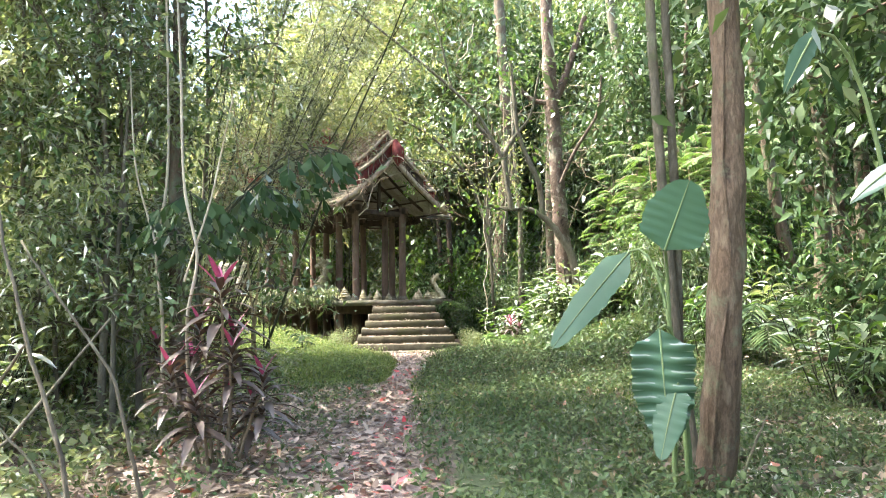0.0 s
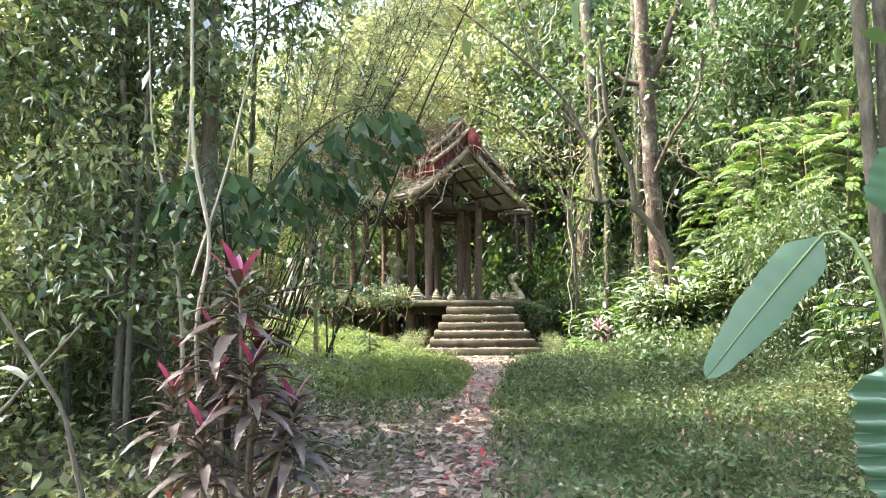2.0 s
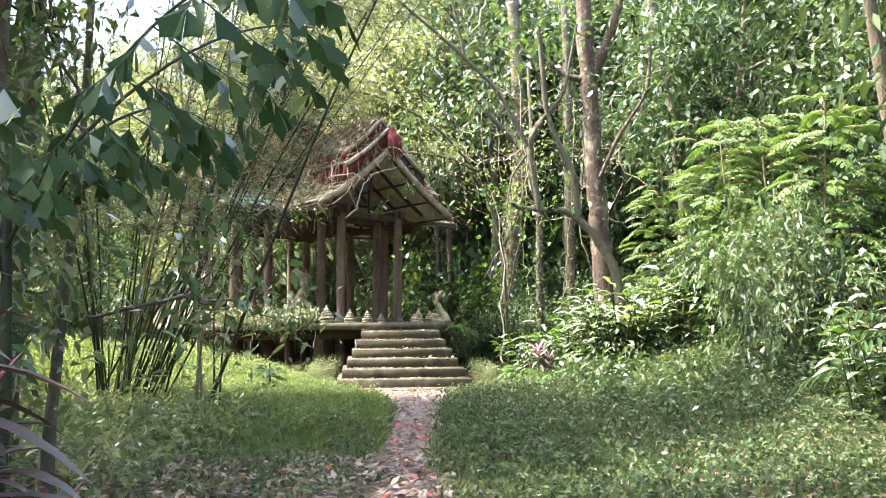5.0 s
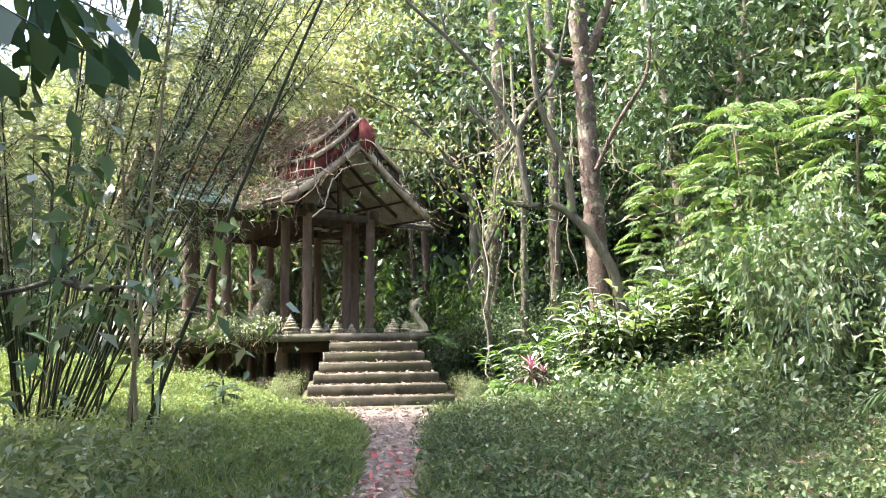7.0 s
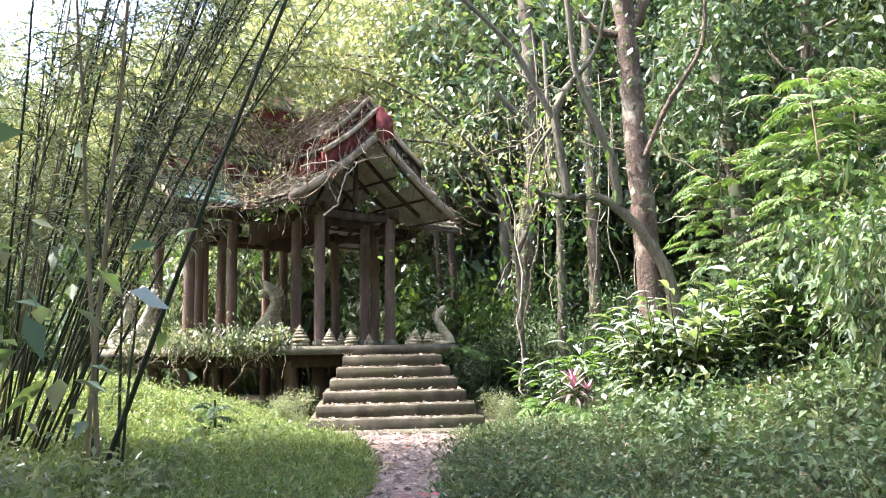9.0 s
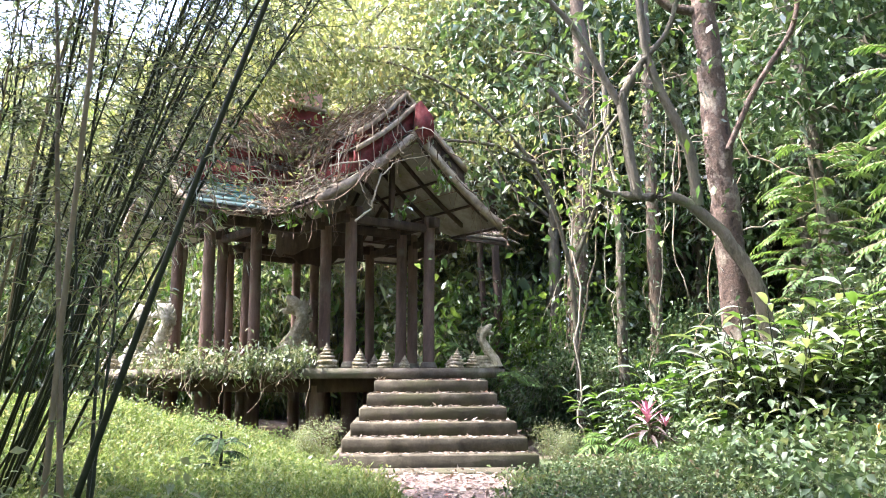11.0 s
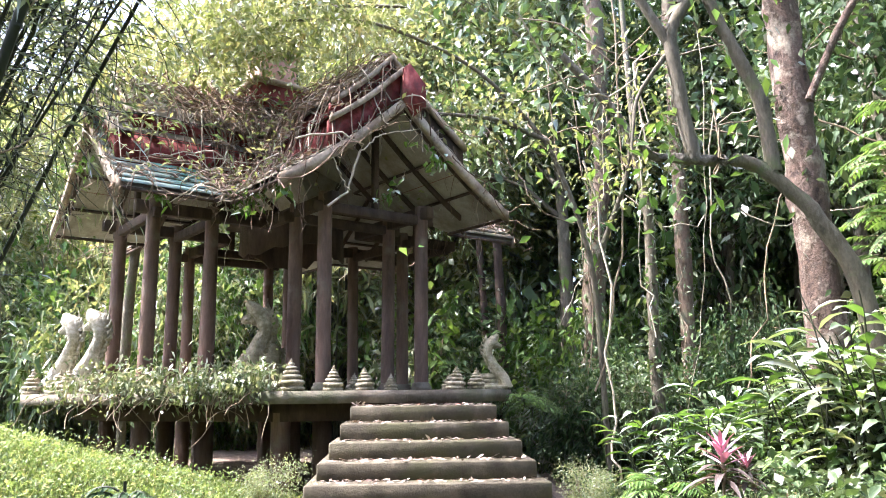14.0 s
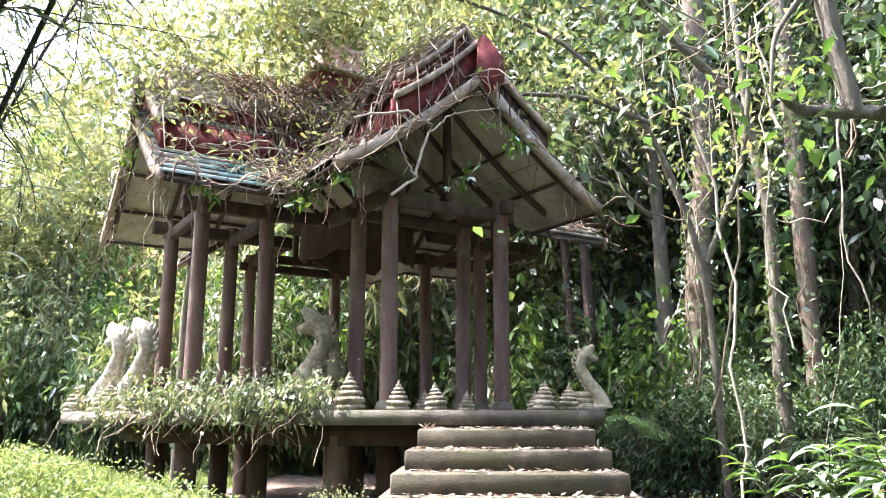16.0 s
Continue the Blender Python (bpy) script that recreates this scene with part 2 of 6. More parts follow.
def ground_mat():
    m, nt, out = mat_new("forest_floor")
    p = nt.nodes.new("ShaderNodeBsdfPrincipled")
    soil = ramp(nt, [(0.3, (0.06, 0.042, 0.03)), (0.5, (0.13, 0.095, 0.07)), (0.7, (0.24, 0.185, 0.14))], noise_tex(nt, 5.0, 8.0, 0.75))
    green = ramp(nt, [(0.3, (0.035, 0.05, 0.018)), (0.7, (0.09, 0.12, 0.045))], noise_tex(nt, 9.0, 6.0, 0.7))
    at = nt.nodes.new("ShaderNodeAttribute")
    at.attribute_name = "bare"
    edge = nt.nodes.new("ShaderNodeMath")
    edge.operation = "MULTIPLY_ADD"
    edge.inputs[1].default_value = 0.8
    nt.links.new(noise_tex(nt, 1.6, 6.0, 0.7), edge.inputs[0])
    nt.links.new(at.outputs["Fac"], edge.inputs[2])
    fac = ramp(nt, [(0.62, (0, 0, 0)), (0.9, (1, 1, 1))], edge.outputs[0])
    col = mixc(nt, fac, green, soil)
    path = ramp(nt, [(0.3, (0.075, 0.05, 0.043)), (0.5, (0.165, 0.118, 0.1)), (0.7, (0.27, 0.21, 0.18))], noise_tex(nt, 12.0, 8.0, 0.75))
    ap = nt.nodes.new("ShaderNodeAttribute")
    ap.attribute_name = "path"
    e2 = nt.nodes.new("ShaderNodeMath")
    e2.operation = "MULTIPLY_ADD"
    e2.inputs[1].default_value = 0.7
    nt.links.new(noise_tex(nt, 2.5, 6.0, 0.7), e2.inputs[0])
    nt.links.new(ap.outputs["Fac"], e2.inputs[2])
    col = mixc(nt, ramp(nt, [(0.7, (0, 0, 0)), (0.98, (1, 1, 1))], e2.outputs[0]), col, path)
    nt.links.new(col, p.inputs["Base Color"])
    p.inputs["Roughness"].default_value = 0.95
    bp = nt.nodes.new("ShaderNodeBump")
    bp.inputs["Strength"].default_value = 0.8
    bp.inputs["Distance"].default_value = 0.05
    nt.links.new(noise_tex(nt, 14.0, 8.0, 0.75), bp.inputs["Height"])
    nt.links.new(bp.outputs[0], p.inputs["Normal"])
    nt.links.new(p.outputs[0], out.inputs[0])
    return m


M_GROUND = ground_mat()


# ---- mesh tools ----
def mesh_np(name, V, Fc, mat=None, smooth=False):
    """A mesh from an array of places and one of faces, all with the same number of corners."""
    V, Fc = np.asarray(V, np.float32), np.asarray(Fc, np.int32)
    me = bpy.data.meshes.new(name)
    n, k = Fc.shape
    me.vertices.add(len(V))
    me.vertices.foreach_set("co", V.ravel())
    me.loops.add(n * k)
    me.loops.foreach_set("vertex_index", Fc.ravel())
    me.polygons.add(n)
    me.polygons.foreach_set("loop_start", np.arange(0, n * k, k, dtype=np.int32))
    me.polygons.foreach_set("loop_total", np.full(n, k, np.int32))
    if smooth:
        me.polygons.foreach_set("use_smooth", np.ones(n, bool))
    me.update(calc_edges=True)
    if mat:
        me.materials.append(mat)
    return me


def tris(Fc):
    Fc = np.asarray(Fc, int)
    return Fc if Fc.shape[1] == 3 else np.concatenate([Fc[:, [0, 1, 2]], Fc[:, [0, 2, 3]]])


def join(items):
    """Joins (places, faces) pairs into one pair."""
    Vs, Fs, o = [], [], 0
    items = list(items)
    if len({np.shape(Fc)[1] for _, Fc in items}) > 1:
        items = [(V, tris(Fc)) for V, Fc in items]
    for V, Fc in items:
        Vs.append(np.asarray(V, float))
        Fs.append(np.asarray(Fc, int) + o)
        o += len(V)
    return np.concatenate(Vs), np.concatenate(Fs)


def part(name, geo, material, parent, label="", smooth=False):
    """Links places and faces, or a ready mesh, as one mesh object under a thing or a part."""
    me = geo if isinstance(geo, bpy.types.Mesh) else mesh_np(name, geo[0], geo[1], material, smooth)
    ob = new(name, me)
    ob.parent = parent
    if name.split("_")[0] in ("stem", "stalk", "twig", "crown", "foliage", "leaf", "climber"):
        ob["kind"] = "stuff"
    return tagged(ob, label)


def thing(name, label, category, m=None, geo=None, material=None, group="", kind="", smooth=False):
    me = None
    if geo is not None:
        me = mesh_np(name, geo[0], geo[1], material, smooth)
    ob = new(name, me)
    if m is not None:
        ob.matrix_world = m
    return tagged(ob, label, category, group, kind)


def unit(a):
    a = np.asarray(a, float)
    return a / np.maximum(np.linalg.norm(a, axis=-1, keepdims=True), 1e-9)


def tube(pts, radii, sides=6, cap=False):
    pts = np.asarray(pts, float)
    n = len(pts)
    radii = np.broadcast_to(np.asarray(radii, float), (n,)) if np.ndim(radii) == 0 else np.asarray(radii, float)
    tan = unit(np.gradient(pts, axis=0))
    ref = np.array([0.0, 0.0, 1.0]) if abs(tan[0][2]) < 0.9 else np.array([1.0, 0.0, 0.0])
    a = unit(np.cross(tan, ref))
    b = np.cross(tan, a)
    th = np.linspace(0, 2 * np.pi, sides, endpoint=False)
    V = pts[:, None] + radii[:, None, None] * (a[:, None] * np.cos(th)[None, :, None] + b[:, None] * np.sin(th)[None, :, None])
    V = V.reshape(-1, 3)
    i = np.arange(n - 1)[:, None] * sides
    j = np.arange(sides)[None]
    k = (j + 1) % sides
    Fc = np.stack([i + j, i + k, i + sides + k, i + sides + j], -1).reshape(-1, 4)
    if cap:
        V = np.concatenate([V, pts[:1], pts[-1:]])
        c0, c1, e = n * sides, n * sides + 1, (n - 1) * sides
        j = np.arange(sides)
        k = (j + 1) % sides
        Fc = np.concatenate([tris(Fc), np.stack([k, j, np.full(sides, c0)], 1), np.stack([e + j, e + k, np.full(sides, c1)], 1)])
    return V, Fc


def boxg(x0, x1, y0, y1, z0, z1, m=None, bevel=0.0):
    """A box with chamfered edges."""
    if bevel <= 0:
        V = np.array([(x, y, z) for z in (z0, z1) for y in (y0, y1) for x in (x0, x1)], float)
        Fc = np.array([(0, 2, 3, 1), (4, 5, 7, 6), (0, 1, 5, 4), (2, 6, 7, 3), (0, 4, 6, 2), (1, 3, 7, 5)])
    else:
        bm = bmesh.new()
        bmesh.ops.create_cube(bm, size=1)
        for v in bm.verts:
            v.co = Vector(((x0 + x1) / 2 + v.co.x * (x1 - x0), (y0 + y1) / 2 + v.co.y * (y1 - y0), (z0 + z1) / 2 + v.co.z * (z1 - z0)))
        bmesh.ops.bevel(bm, geom=bm.edges[:], offset=bevel, segments=1, affect="EDGES")
        bmesh.ops.triangulate(bm, faces=bm.faces[:])
        bm.verts.index_update()
        V = np.array([v.co[:] for v in bm.verts])
        Fc = np.array([[v.index for v in f.verts] for f in bm.faces])
        bm.free()
    if m is not None:
        M4 = np.array(m)
        V = V @ M4[:3, :3].T + M4[:3, 3]
    return V, Fc


def revolve(profile, sides=14, at=(0, 0, 0)):
    pr = np.asarray(profile, float)
    th = np.linspace(0, 2 * np.pi, sides, endpoint=False)
    V = np.stack([pr[:, :1] * np.cos(th), pr[:, :1] * np.sin(th), np.repeat(pr[:, 1:], sides, 1)], -1).reshape(-1, 3) + np.array(at)
    i = np.arange(len(pr) - 1)[:, None] * sides
    j = np.arange(sides)[None]
    k = (j + 1) % sides
    return V, np.stack([i + j, i + k, i + sides + k, i + sides + j], -1).reshape(-1, 4)


def leaf2(P, D, N, L, W, droop=0.15):
    """Small leaves, each two triangles folded along the rib."""
    P, D, N = np.asarray(P, float), unit(D), np.asarray(N, float)
    n = len(P)
    L = np.broadcast_to(L, (n,))[:, None]
    W = np.broadcast_to(W, (n,))[:, None]
    S = unit(np.cross(D, N) + 1e-6)
    up = np.cross(S, D)
    mid = P + D * L * 0.45
    tip = P + D * L
    tip[:, 2] -= (droop * L)[:, 0]
    V = np.stack([P, mid + S * W * 0.5 + up * W * 0.12, tip, mid - S * W * 0.5 + up * W * 0.12], 1).reshape(-1, 3)
    b = np.arange(n)[:, None] * 4
    return V, np.concatenate([b + np.array([[0, 1, 2]]), b + np.array([[0, 2, 3]])])


def leaf_strip(P, D, N, L, W, droop=0.4, seg=4, fold=0.18, power=0.8, wavy=0.0):
    """Large leaves: blades with a rib, folded and drooping."""
    P, D, N = np.asarray(P, float), unit(D), np.asarray(N, float)
    n = len(P)
    L = np.broadcast_to(L, (n,)).astype(float)
    W = np.broadcast_to(W, (n,)).astype(float)
    S = unit(np.cross(D, N) + 1e-6)
    up = np.cross(S, D)
    t = np.linspace(0, 1, seg + 1)
    w = np.maximum(np.sin(np.pi * t ** power) ** 0.8, 0.03)
    C = P[:, None] + D[:, None] * (L[:, None] * t)[..., None]
    C[..., 2] -= droop * L[:, None] * t ** 2
    off = (W[:, None] * w * 0.5)[..., None]
    lift = up[:, None] * off * 2 * fold
    wv = 0
    if wavy:
        wv = up[:, None] * (np.sin(t * 31 + 1) * wavy)[None, :, None] * off
    V = np.stack([C + S[:, None] * off + lift + wv, C, C - S[:, None] * off + lift - wv], 2).reshape(-1, 3)
    b = (np.arange(n)[:, None] * (seg + 1) * 3 + np.arange(seg)[None] * 3).reshape(-1, 1)
    q = np.concatenate([b + np.array([[0, 1, 4, 3]]), b + np.array([[1, 2, 5, 4]])])
    return V, q


def rand_dirs(n, up=0.0, r=rng):
    d = r.normal(size=(n, 3))
    d[:, 2] += up
    return unit(d)


def wander(p, d, length, n, r, bend=0.15, lift=0.0):
    """A crooked line from p along d."""
    pts = [np.array(p, float)]
    d = np.array(d, float)
    for i in range(n):
        d = d + r.normal(size=3) * bend
        d[2] += lift
        d /= np.linalg.norm(d)
        pts.append(pts[-1] + d * length / n)
    return np.array(pts)


def smooth(a, b, x):
    t = np.clip((np.asarray(x, float) - a) / (b - a), 0, 1)
    return t * t * (3 - 2 * t)


def path_x(y):
    """The middle of the footpath."""
    return np.interp(y, [-5, 6, 13, 15, 19, 21.5], [-0.2, -0.48, -0.8, -0.8, -0.75, -1.05])


def ground_z(x, y):
    x, y = np.asarray(x, float), np.asarray(y, float)
    bank = 0.65 * smooth(2.2, 5.0, x) * smooth(11, 18, y) * (1 - smooth(25, 31, y))
    left = 0.25 * smooth(3.0, 6.0, -x) * (1 - smooth(12, 17, y))
    hollow = -0.25 * smooth(23.0, 25.5, y) * (1 - smooth(36, 44, y)) * (1 - smooth(3, 6, x))
    away = smooth(0.4, 1.2, np.abs(x - path_x(y)))
    bumps = 0.05 * np.sin(x * 1.9 + 1.3 * np.sin(y * 0.7)) * np.sin(y * 1.4 + x * 0.6) * away
    mound = 0.85 * smooth(2.3, 7.4, -x) * smooth(18.2, 22.6, y) * (1 - 0.75 * smooth(24.2, 26.5, y))
    rise = 0.3 * smooth(0.9, 2.6, x) * smooth(17.0, 20.5, y) * (1 - smooth(22.0, 24.0, y))
    return bank + left + hollow + bumps + mound + rise


def on_ground(x, y, d=0.0):
    return float(ground_z(x, y)) + d


# ---- ground ----
def make_ground():
    xs = np.concatenate([[-600, -200, -80, -45, -30, -22], np.arange(-17, 14.01, 0.22), [18, 25, 35, 60, 150, 600]])
    ys = np.concatenate([[-600, -150, -50, -20, -10], np.arange(-5, 36.01, 0.22), [40, 46, 55, 75, 150, 600]])
    X, Y = np.meshgrid(xs, ys)
    Z = ground_z(X, Y)
    V = np.stack([X, Y, Z], -1).reshape(-1, 3)
    nx, ny = len(xs), len(ys)
    i = (np.arange(ny - 1)[:, None] * nx + np.arange(nx - 1)[None]).reshape(-1, 1)
    Fc = i + np.array([[0, 1, nx + 1, nx]])
    me = mesh_np("ground", V, Fc, M_GROUND, True)
    x, y = V[:, 0], V[:, 1]
    dist = np.abs(x - path_x(y))
    half = np.interp(y, [5, 13, 17, 20, 22], [0.3, 0.27, 0.36, 0.75, 1.2])
    pv = (1 - smooth(half * 0.7, half * 1.5, dist)) * (1 - smooth(21.8, 22.6, y))
    lit = (1 - smooth(8, 13, y)) * smooth(-6, 0.0, x) * (x < 0) + 0.8 * smooth(2.4, 4.5, x) * (1 - smooth(9, 12, y)) + smooth(22, 24, y) * (x > -7.0) + 0.25 * (x < 0)
    for nm, val in (("path", pv), ("bare", np.clip(lit, 0, 1))):
        a = me.attributes.new(nm, "FLOAT", "POINT")
        a.data.foreach_set("value", val.astype(np.float32))
    return tagged(new("ground", me), "brown forest floor with a trodden earth path", "ground", kind="structure")


make_ground()

# ---- pavilion ----
PAV = Matrix.Translation((-3.96, 27.98, 0)) @ Matrix.Rotation(radians(39.3), 4, "Z")
PAV_INV = PAV.inverted()
FLOOR_Z = 1.42
HALF_W, IN_L, OUT_L = 0.92, 1.95, 2.95
WING_END = OUT_L + 0.85


def wing_m(k):
    """Wing k points along local -y, turned by k quarter turns."""
    return np.array(Matrix.Rotation(radians(90 * k), 4, "Z"))[:3, :3]


def slope_profile(s_max, z_ridge, z_eave, n=9):
    s = np.linspace(0, s_max, n)
    t = s / s_max
    return s, z_ridge + (z_eave - z_ridge) * (t + 0.06 * np.sin(np.pi * t))


def slope_surface(side, s, z, y_end, off, valley=True, n=8, inner=0.0):
    """A curved roof slope between the valley line and the gable end."""
    V = []
    for si, zi in zip(s, z):
        y0 = si if valley else inner
        for u in np.linspace(0, 1, n):
            V.append((side * si, -(y0 + (y_end - y0) * u), zi + off))
    m = len(s)
    i = (np.arange(m - 1)[:, None] * n + np.arange(n - 1)[None]).reshape(-1, 1)
    Fc = i + np.array([[0, 1, n + 1, n]])
    return np.array(V), (Fc if side < 0 else Fc[:, ::-1])


def band(side, s, z, y0, y1, lo, hi, widen=0.0):
    """A board that follows the slope's curve: from lo to hi above it, y0 to y1 deep."""
    V = []
    for si, zi in zip(s, z):
        for yy in (y0, y1):
            for zz in (lo, hi):
                V.append((side * si, -yy, zi + zz))
    m = len(s)
    Fc = []
    for i in range(m - 1):
        a, b = i * 4, i * 4 + 4
        Fc += [(a, a + 1, b + 1, b), (a + 2, b + 2, b + 3, a + 3), (a + 1, a + 3, b + 3, b + 1), (a, b, b + 2, a + 2)]
    e = (m - 1) * 4
    Fc += [(0, 2, 3, 1), (e, e + 1, e + 3, e + 2)]
    return np.array(V), np.array(Fc)


TIERS = [  # half width, ridge height, eave height, gable end
    (2.15, 5.98, 4.36, WING_END),
    (1.3, 6.5, 5.42, WING_END - 0.08),
    (1.12, 6.84, 5.82, WING_END - 0.36),
]


def make_pavilion():
    pav = thing("pavilion", "derelict open pavilion, brown pillars, red and teal tiered roof under vines", "pavilion", PAV)
    # pillars on a cross plan, the far wing with its inner pair alone
    shaft = mesh_np("pillar", *revolve([(0.15, -1.75), (0.15, -0.2)] + [(0.12, -0.2), (0.12, 0.0), (0.116, 1.2), (0.112, 3.1)], 14), M_PILLAR, True)
    base = mesh_np("pillar_base", *revolve([(0.12, 0.0), (0.175, 0.0), (0.175, 0.05), (0.15, 0.08), (0.15, 0.11), (0.12, 0.13)], 14), M_CONCRETE, False)
    r2 = np.random.default_rng(3)
    for k in range(4):
        R = wing_m(k)
        for ln in (IN_L, OUT_L):
            if k == 1 and ln == OUT_L:
                continue
            for sx in (-1, 1):
                p = R @ np.array([sx * HALF_W, -ln, 0])
                ob = part("pillar", shaft, None, pav)
                ob.matrix_local = pose(p[0], p[1], FLOOR_Z, r2.uniform(-0.5, 0.5), r2.uniform(-0.5, 0.5), r2.uniform(0, 360))
                part("pillar_base", base, None, ob)
    # beams on the pillar heads
    for k in range(4):
        R = np.eye(4)
        R[:3, :3] = wing_m(k)
        for sx in (-1, 1):
            part("tie_beam", boxg(sx * HALF_W - 0.07, sx * HALF_W + 0.07, -OUT_L - 0.3, -0.9, 4.28, 4.48, R, 0.01), M_WOODDARK, pav)
        for ln in (IN_L, OUT_L):
            part("cross_beam", boxg(-1.15, 1.15, -ln - 0.06, -ln + 0.06, 4.2, 4.36, R, 0.01), M_WOODDARK, pav)
        part("king_post", boxg(-0.05, 0.05, -OUT_L - 0.05, -OUT_L + 0.05, 4.36, 5.9, R, 0.01), M_WOODDARK, pav)
        part("ridge_beam", boxg(-0.06, 0.06, -WING_END + 0.1, 0, 5.78, 5.92, R, 0.01), M_WOODDARK, pav)
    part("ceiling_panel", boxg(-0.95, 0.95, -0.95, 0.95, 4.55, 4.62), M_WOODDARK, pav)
    for k in range(4):
        R = wing_m(k)
        roof = part("wing_roof", join([(V @ R.T, Fc) for V, Fc in [slope_surface(sd, *slope_profile(2.15, 5.98, 4.36), WING_END, 0.0) for sd in (-1, 1)]]), M_SOFFIT, pav, "pale soffit boards between dark rafters")
        s, z = slope_profile(2.15, 5.98, 4.36, 11)
        # tile courses over the boards
        for sd in (-1, 1):
            for i in range(10):
                s0, s1 = s[i], s[i + 1] + 0.03
                z0, z1 = z[i] + 0.05, z[i + 1] + 0.085
                y0, ye = s[i], WING_END + 0.02
                V = np.array([(sd * s0, -y0, z0), (sd * s0, -ye, z0), (sd * s1, -ye, z1), (sd * s1, -s1, z1), (sd * s1, -ye, z1 - 0.03), (sd * s1, -s1, z1 - 0.03)])
                Fc = np.array([(0, 1, 2, 3), (3, 2, 4, 5)])
                part("tile_course", (V @ R.T, Fc if sd < 0 else Fc[:, ::-1]), M_TILE if k == 3 else M_CONCRETE, roof)
            # rafters and purlins below
            n_r = 5
            for j in range(n_r):
                yy = 0.35 + (WING_END - 0.45) * j / (n_r - 1)
                smax = min(2.13, yy - 0.02)
                if smax < 0.5:
                    continue
                sr, zr = slope_profile(2.15, 5.98, 4.36, 9)
                keep = sr <= smax + 0.01
                if keep.sum() < 2:
                    continue
                V, Fc = band(sd, sr[keep], zr[keep], yy - 0.03, yy + 0.03, -0.1, -0.006)
                part("rafter", (V @ R.T, Fc), M_WOODDARK, roof)
            for i in (4, 7, 10):
                a = np.array([(sd * s[i], -max(s[i], 0.4), z[i] - 0.035), (sd * s[i], -WING_END + 0.02, z[i] - 0.035)])
                V, Fc = tube(a, 0.03, 4, True)
                part("purlin", (V @ R.T, Fc), M_WOODDARK, roof)
        # upper tiers: red walls with small roofs on them
        for ti, (hw, zr_, ze_, ye) in enumerate(TIERS):
            st, zt = slope_profile(hw, zr_, ze_, 8)
            for sd in (-1, 1):
                V, Fc = band(sd, st, zt, ye - 0.02, ye + 0.06, -0.12 if ti == 0 else -0.04, 0.07 if ti == 0 else 0.07)
                bb = part("barge_board", (V @ R.T, Fc), M_BARGE, roof, "weathered grey-beige barge board")
                if ti:
                    V, Fc = slope_surface(sd, st, zt, ye, 0.05)
                    part("upper_roof", (V @ R.T, Fc), M_CONCRETE, roof, "dirty weathered upper roof")
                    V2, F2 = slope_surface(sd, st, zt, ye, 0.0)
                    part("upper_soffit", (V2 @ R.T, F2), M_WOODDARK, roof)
                    lo = np.interp(hw - 0.08, *slope_profile(TIERS[ti - 1][0], TIERS[ti - 1][1], TIERS[ti - 1][2]))
                    W = boxg(sd * (hw - 0.1) - 0.03, sd * (hw - 0.1) + 0.03, -ye + 0.1, -(hw - 0.1), lo + 0.03, ze_ + 0.06)
                    part("red_fascia", (W[0] @ R.T, W[1]), M_RED, roof, "faded red painted fascia")
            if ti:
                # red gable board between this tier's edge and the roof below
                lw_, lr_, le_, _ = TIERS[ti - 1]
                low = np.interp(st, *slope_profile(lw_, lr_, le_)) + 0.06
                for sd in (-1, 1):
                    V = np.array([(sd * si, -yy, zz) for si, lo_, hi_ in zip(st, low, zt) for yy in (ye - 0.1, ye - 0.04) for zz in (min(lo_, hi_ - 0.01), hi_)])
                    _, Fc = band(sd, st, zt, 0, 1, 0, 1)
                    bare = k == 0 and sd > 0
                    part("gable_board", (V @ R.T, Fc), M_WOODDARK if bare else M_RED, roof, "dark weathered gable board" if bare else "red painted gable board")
        # red board at the ridge end
        fx = -WING_END - 0.1
        V = np.array([(-0.1, fx, 6.0), (0.12, fx, 5.72), (0.36, fx, 5.92), (0.36, fx, 6.3), (0.04, fx, 6.6), (-0.06, fx, 6.5)])
        VV = np.concatenate([V, V + np.array([0, 0.05, 0])])
        Fc = [(0, 1, 2), (0, 2, 3), (0, 3, 4), (0, 4, 5), (8, 7, 6), (9, 8, 6), (10, 9, 6), (11, 10, 6)]
        for i in range(6):
            j = (i + 1) % 6
            Fc += [(i, i + 6, j + 6), (i, j + 6, j)]
        part("ridge_board", (VV @ R.T, np.array(Fc)), M_RED if k == 0 else M_WOODDARK, roof, "red painted ridge-end board" if k == 0 else "dark weathered ridge-end board")
    # stacked tower over the crossing
    z, w = 6.35, 0.72
    for h, mt, lb in ((0.95, M_RED, "faded red tower wall"), (0.6, M_PINKWALL, "faded pink tower wall")):
        part("tower_wall", boxg(-w * 0.72, w * 0.72, -w * 0.72, w * 0.72, z, z + h, Matrix.Translation((-0.39, 0.32, 0)), 0.02), mt, pav, lb)
        part("tower_cornice", boxg(-w * 0.86, w * 0.86, -w * 0.86, w * 0.86, z + h, z + h + 0.09, Matrix.Translation((-0.39, 0.32, 0)), 0.02), M_BARGE, pav, "weathered beige cornice")
        z, w = z + h + 0.09, w * 0.72
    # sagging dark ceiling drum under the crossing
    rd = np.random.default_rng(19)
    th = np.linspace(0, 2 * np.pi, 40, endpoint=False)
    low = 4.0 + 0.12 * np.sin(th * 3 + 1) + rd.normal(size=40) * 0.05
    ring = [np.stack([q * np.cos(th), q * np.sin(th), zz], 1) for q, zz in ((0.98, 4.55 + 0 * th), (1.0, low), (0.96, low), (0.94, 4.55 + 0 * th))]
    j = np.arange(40)
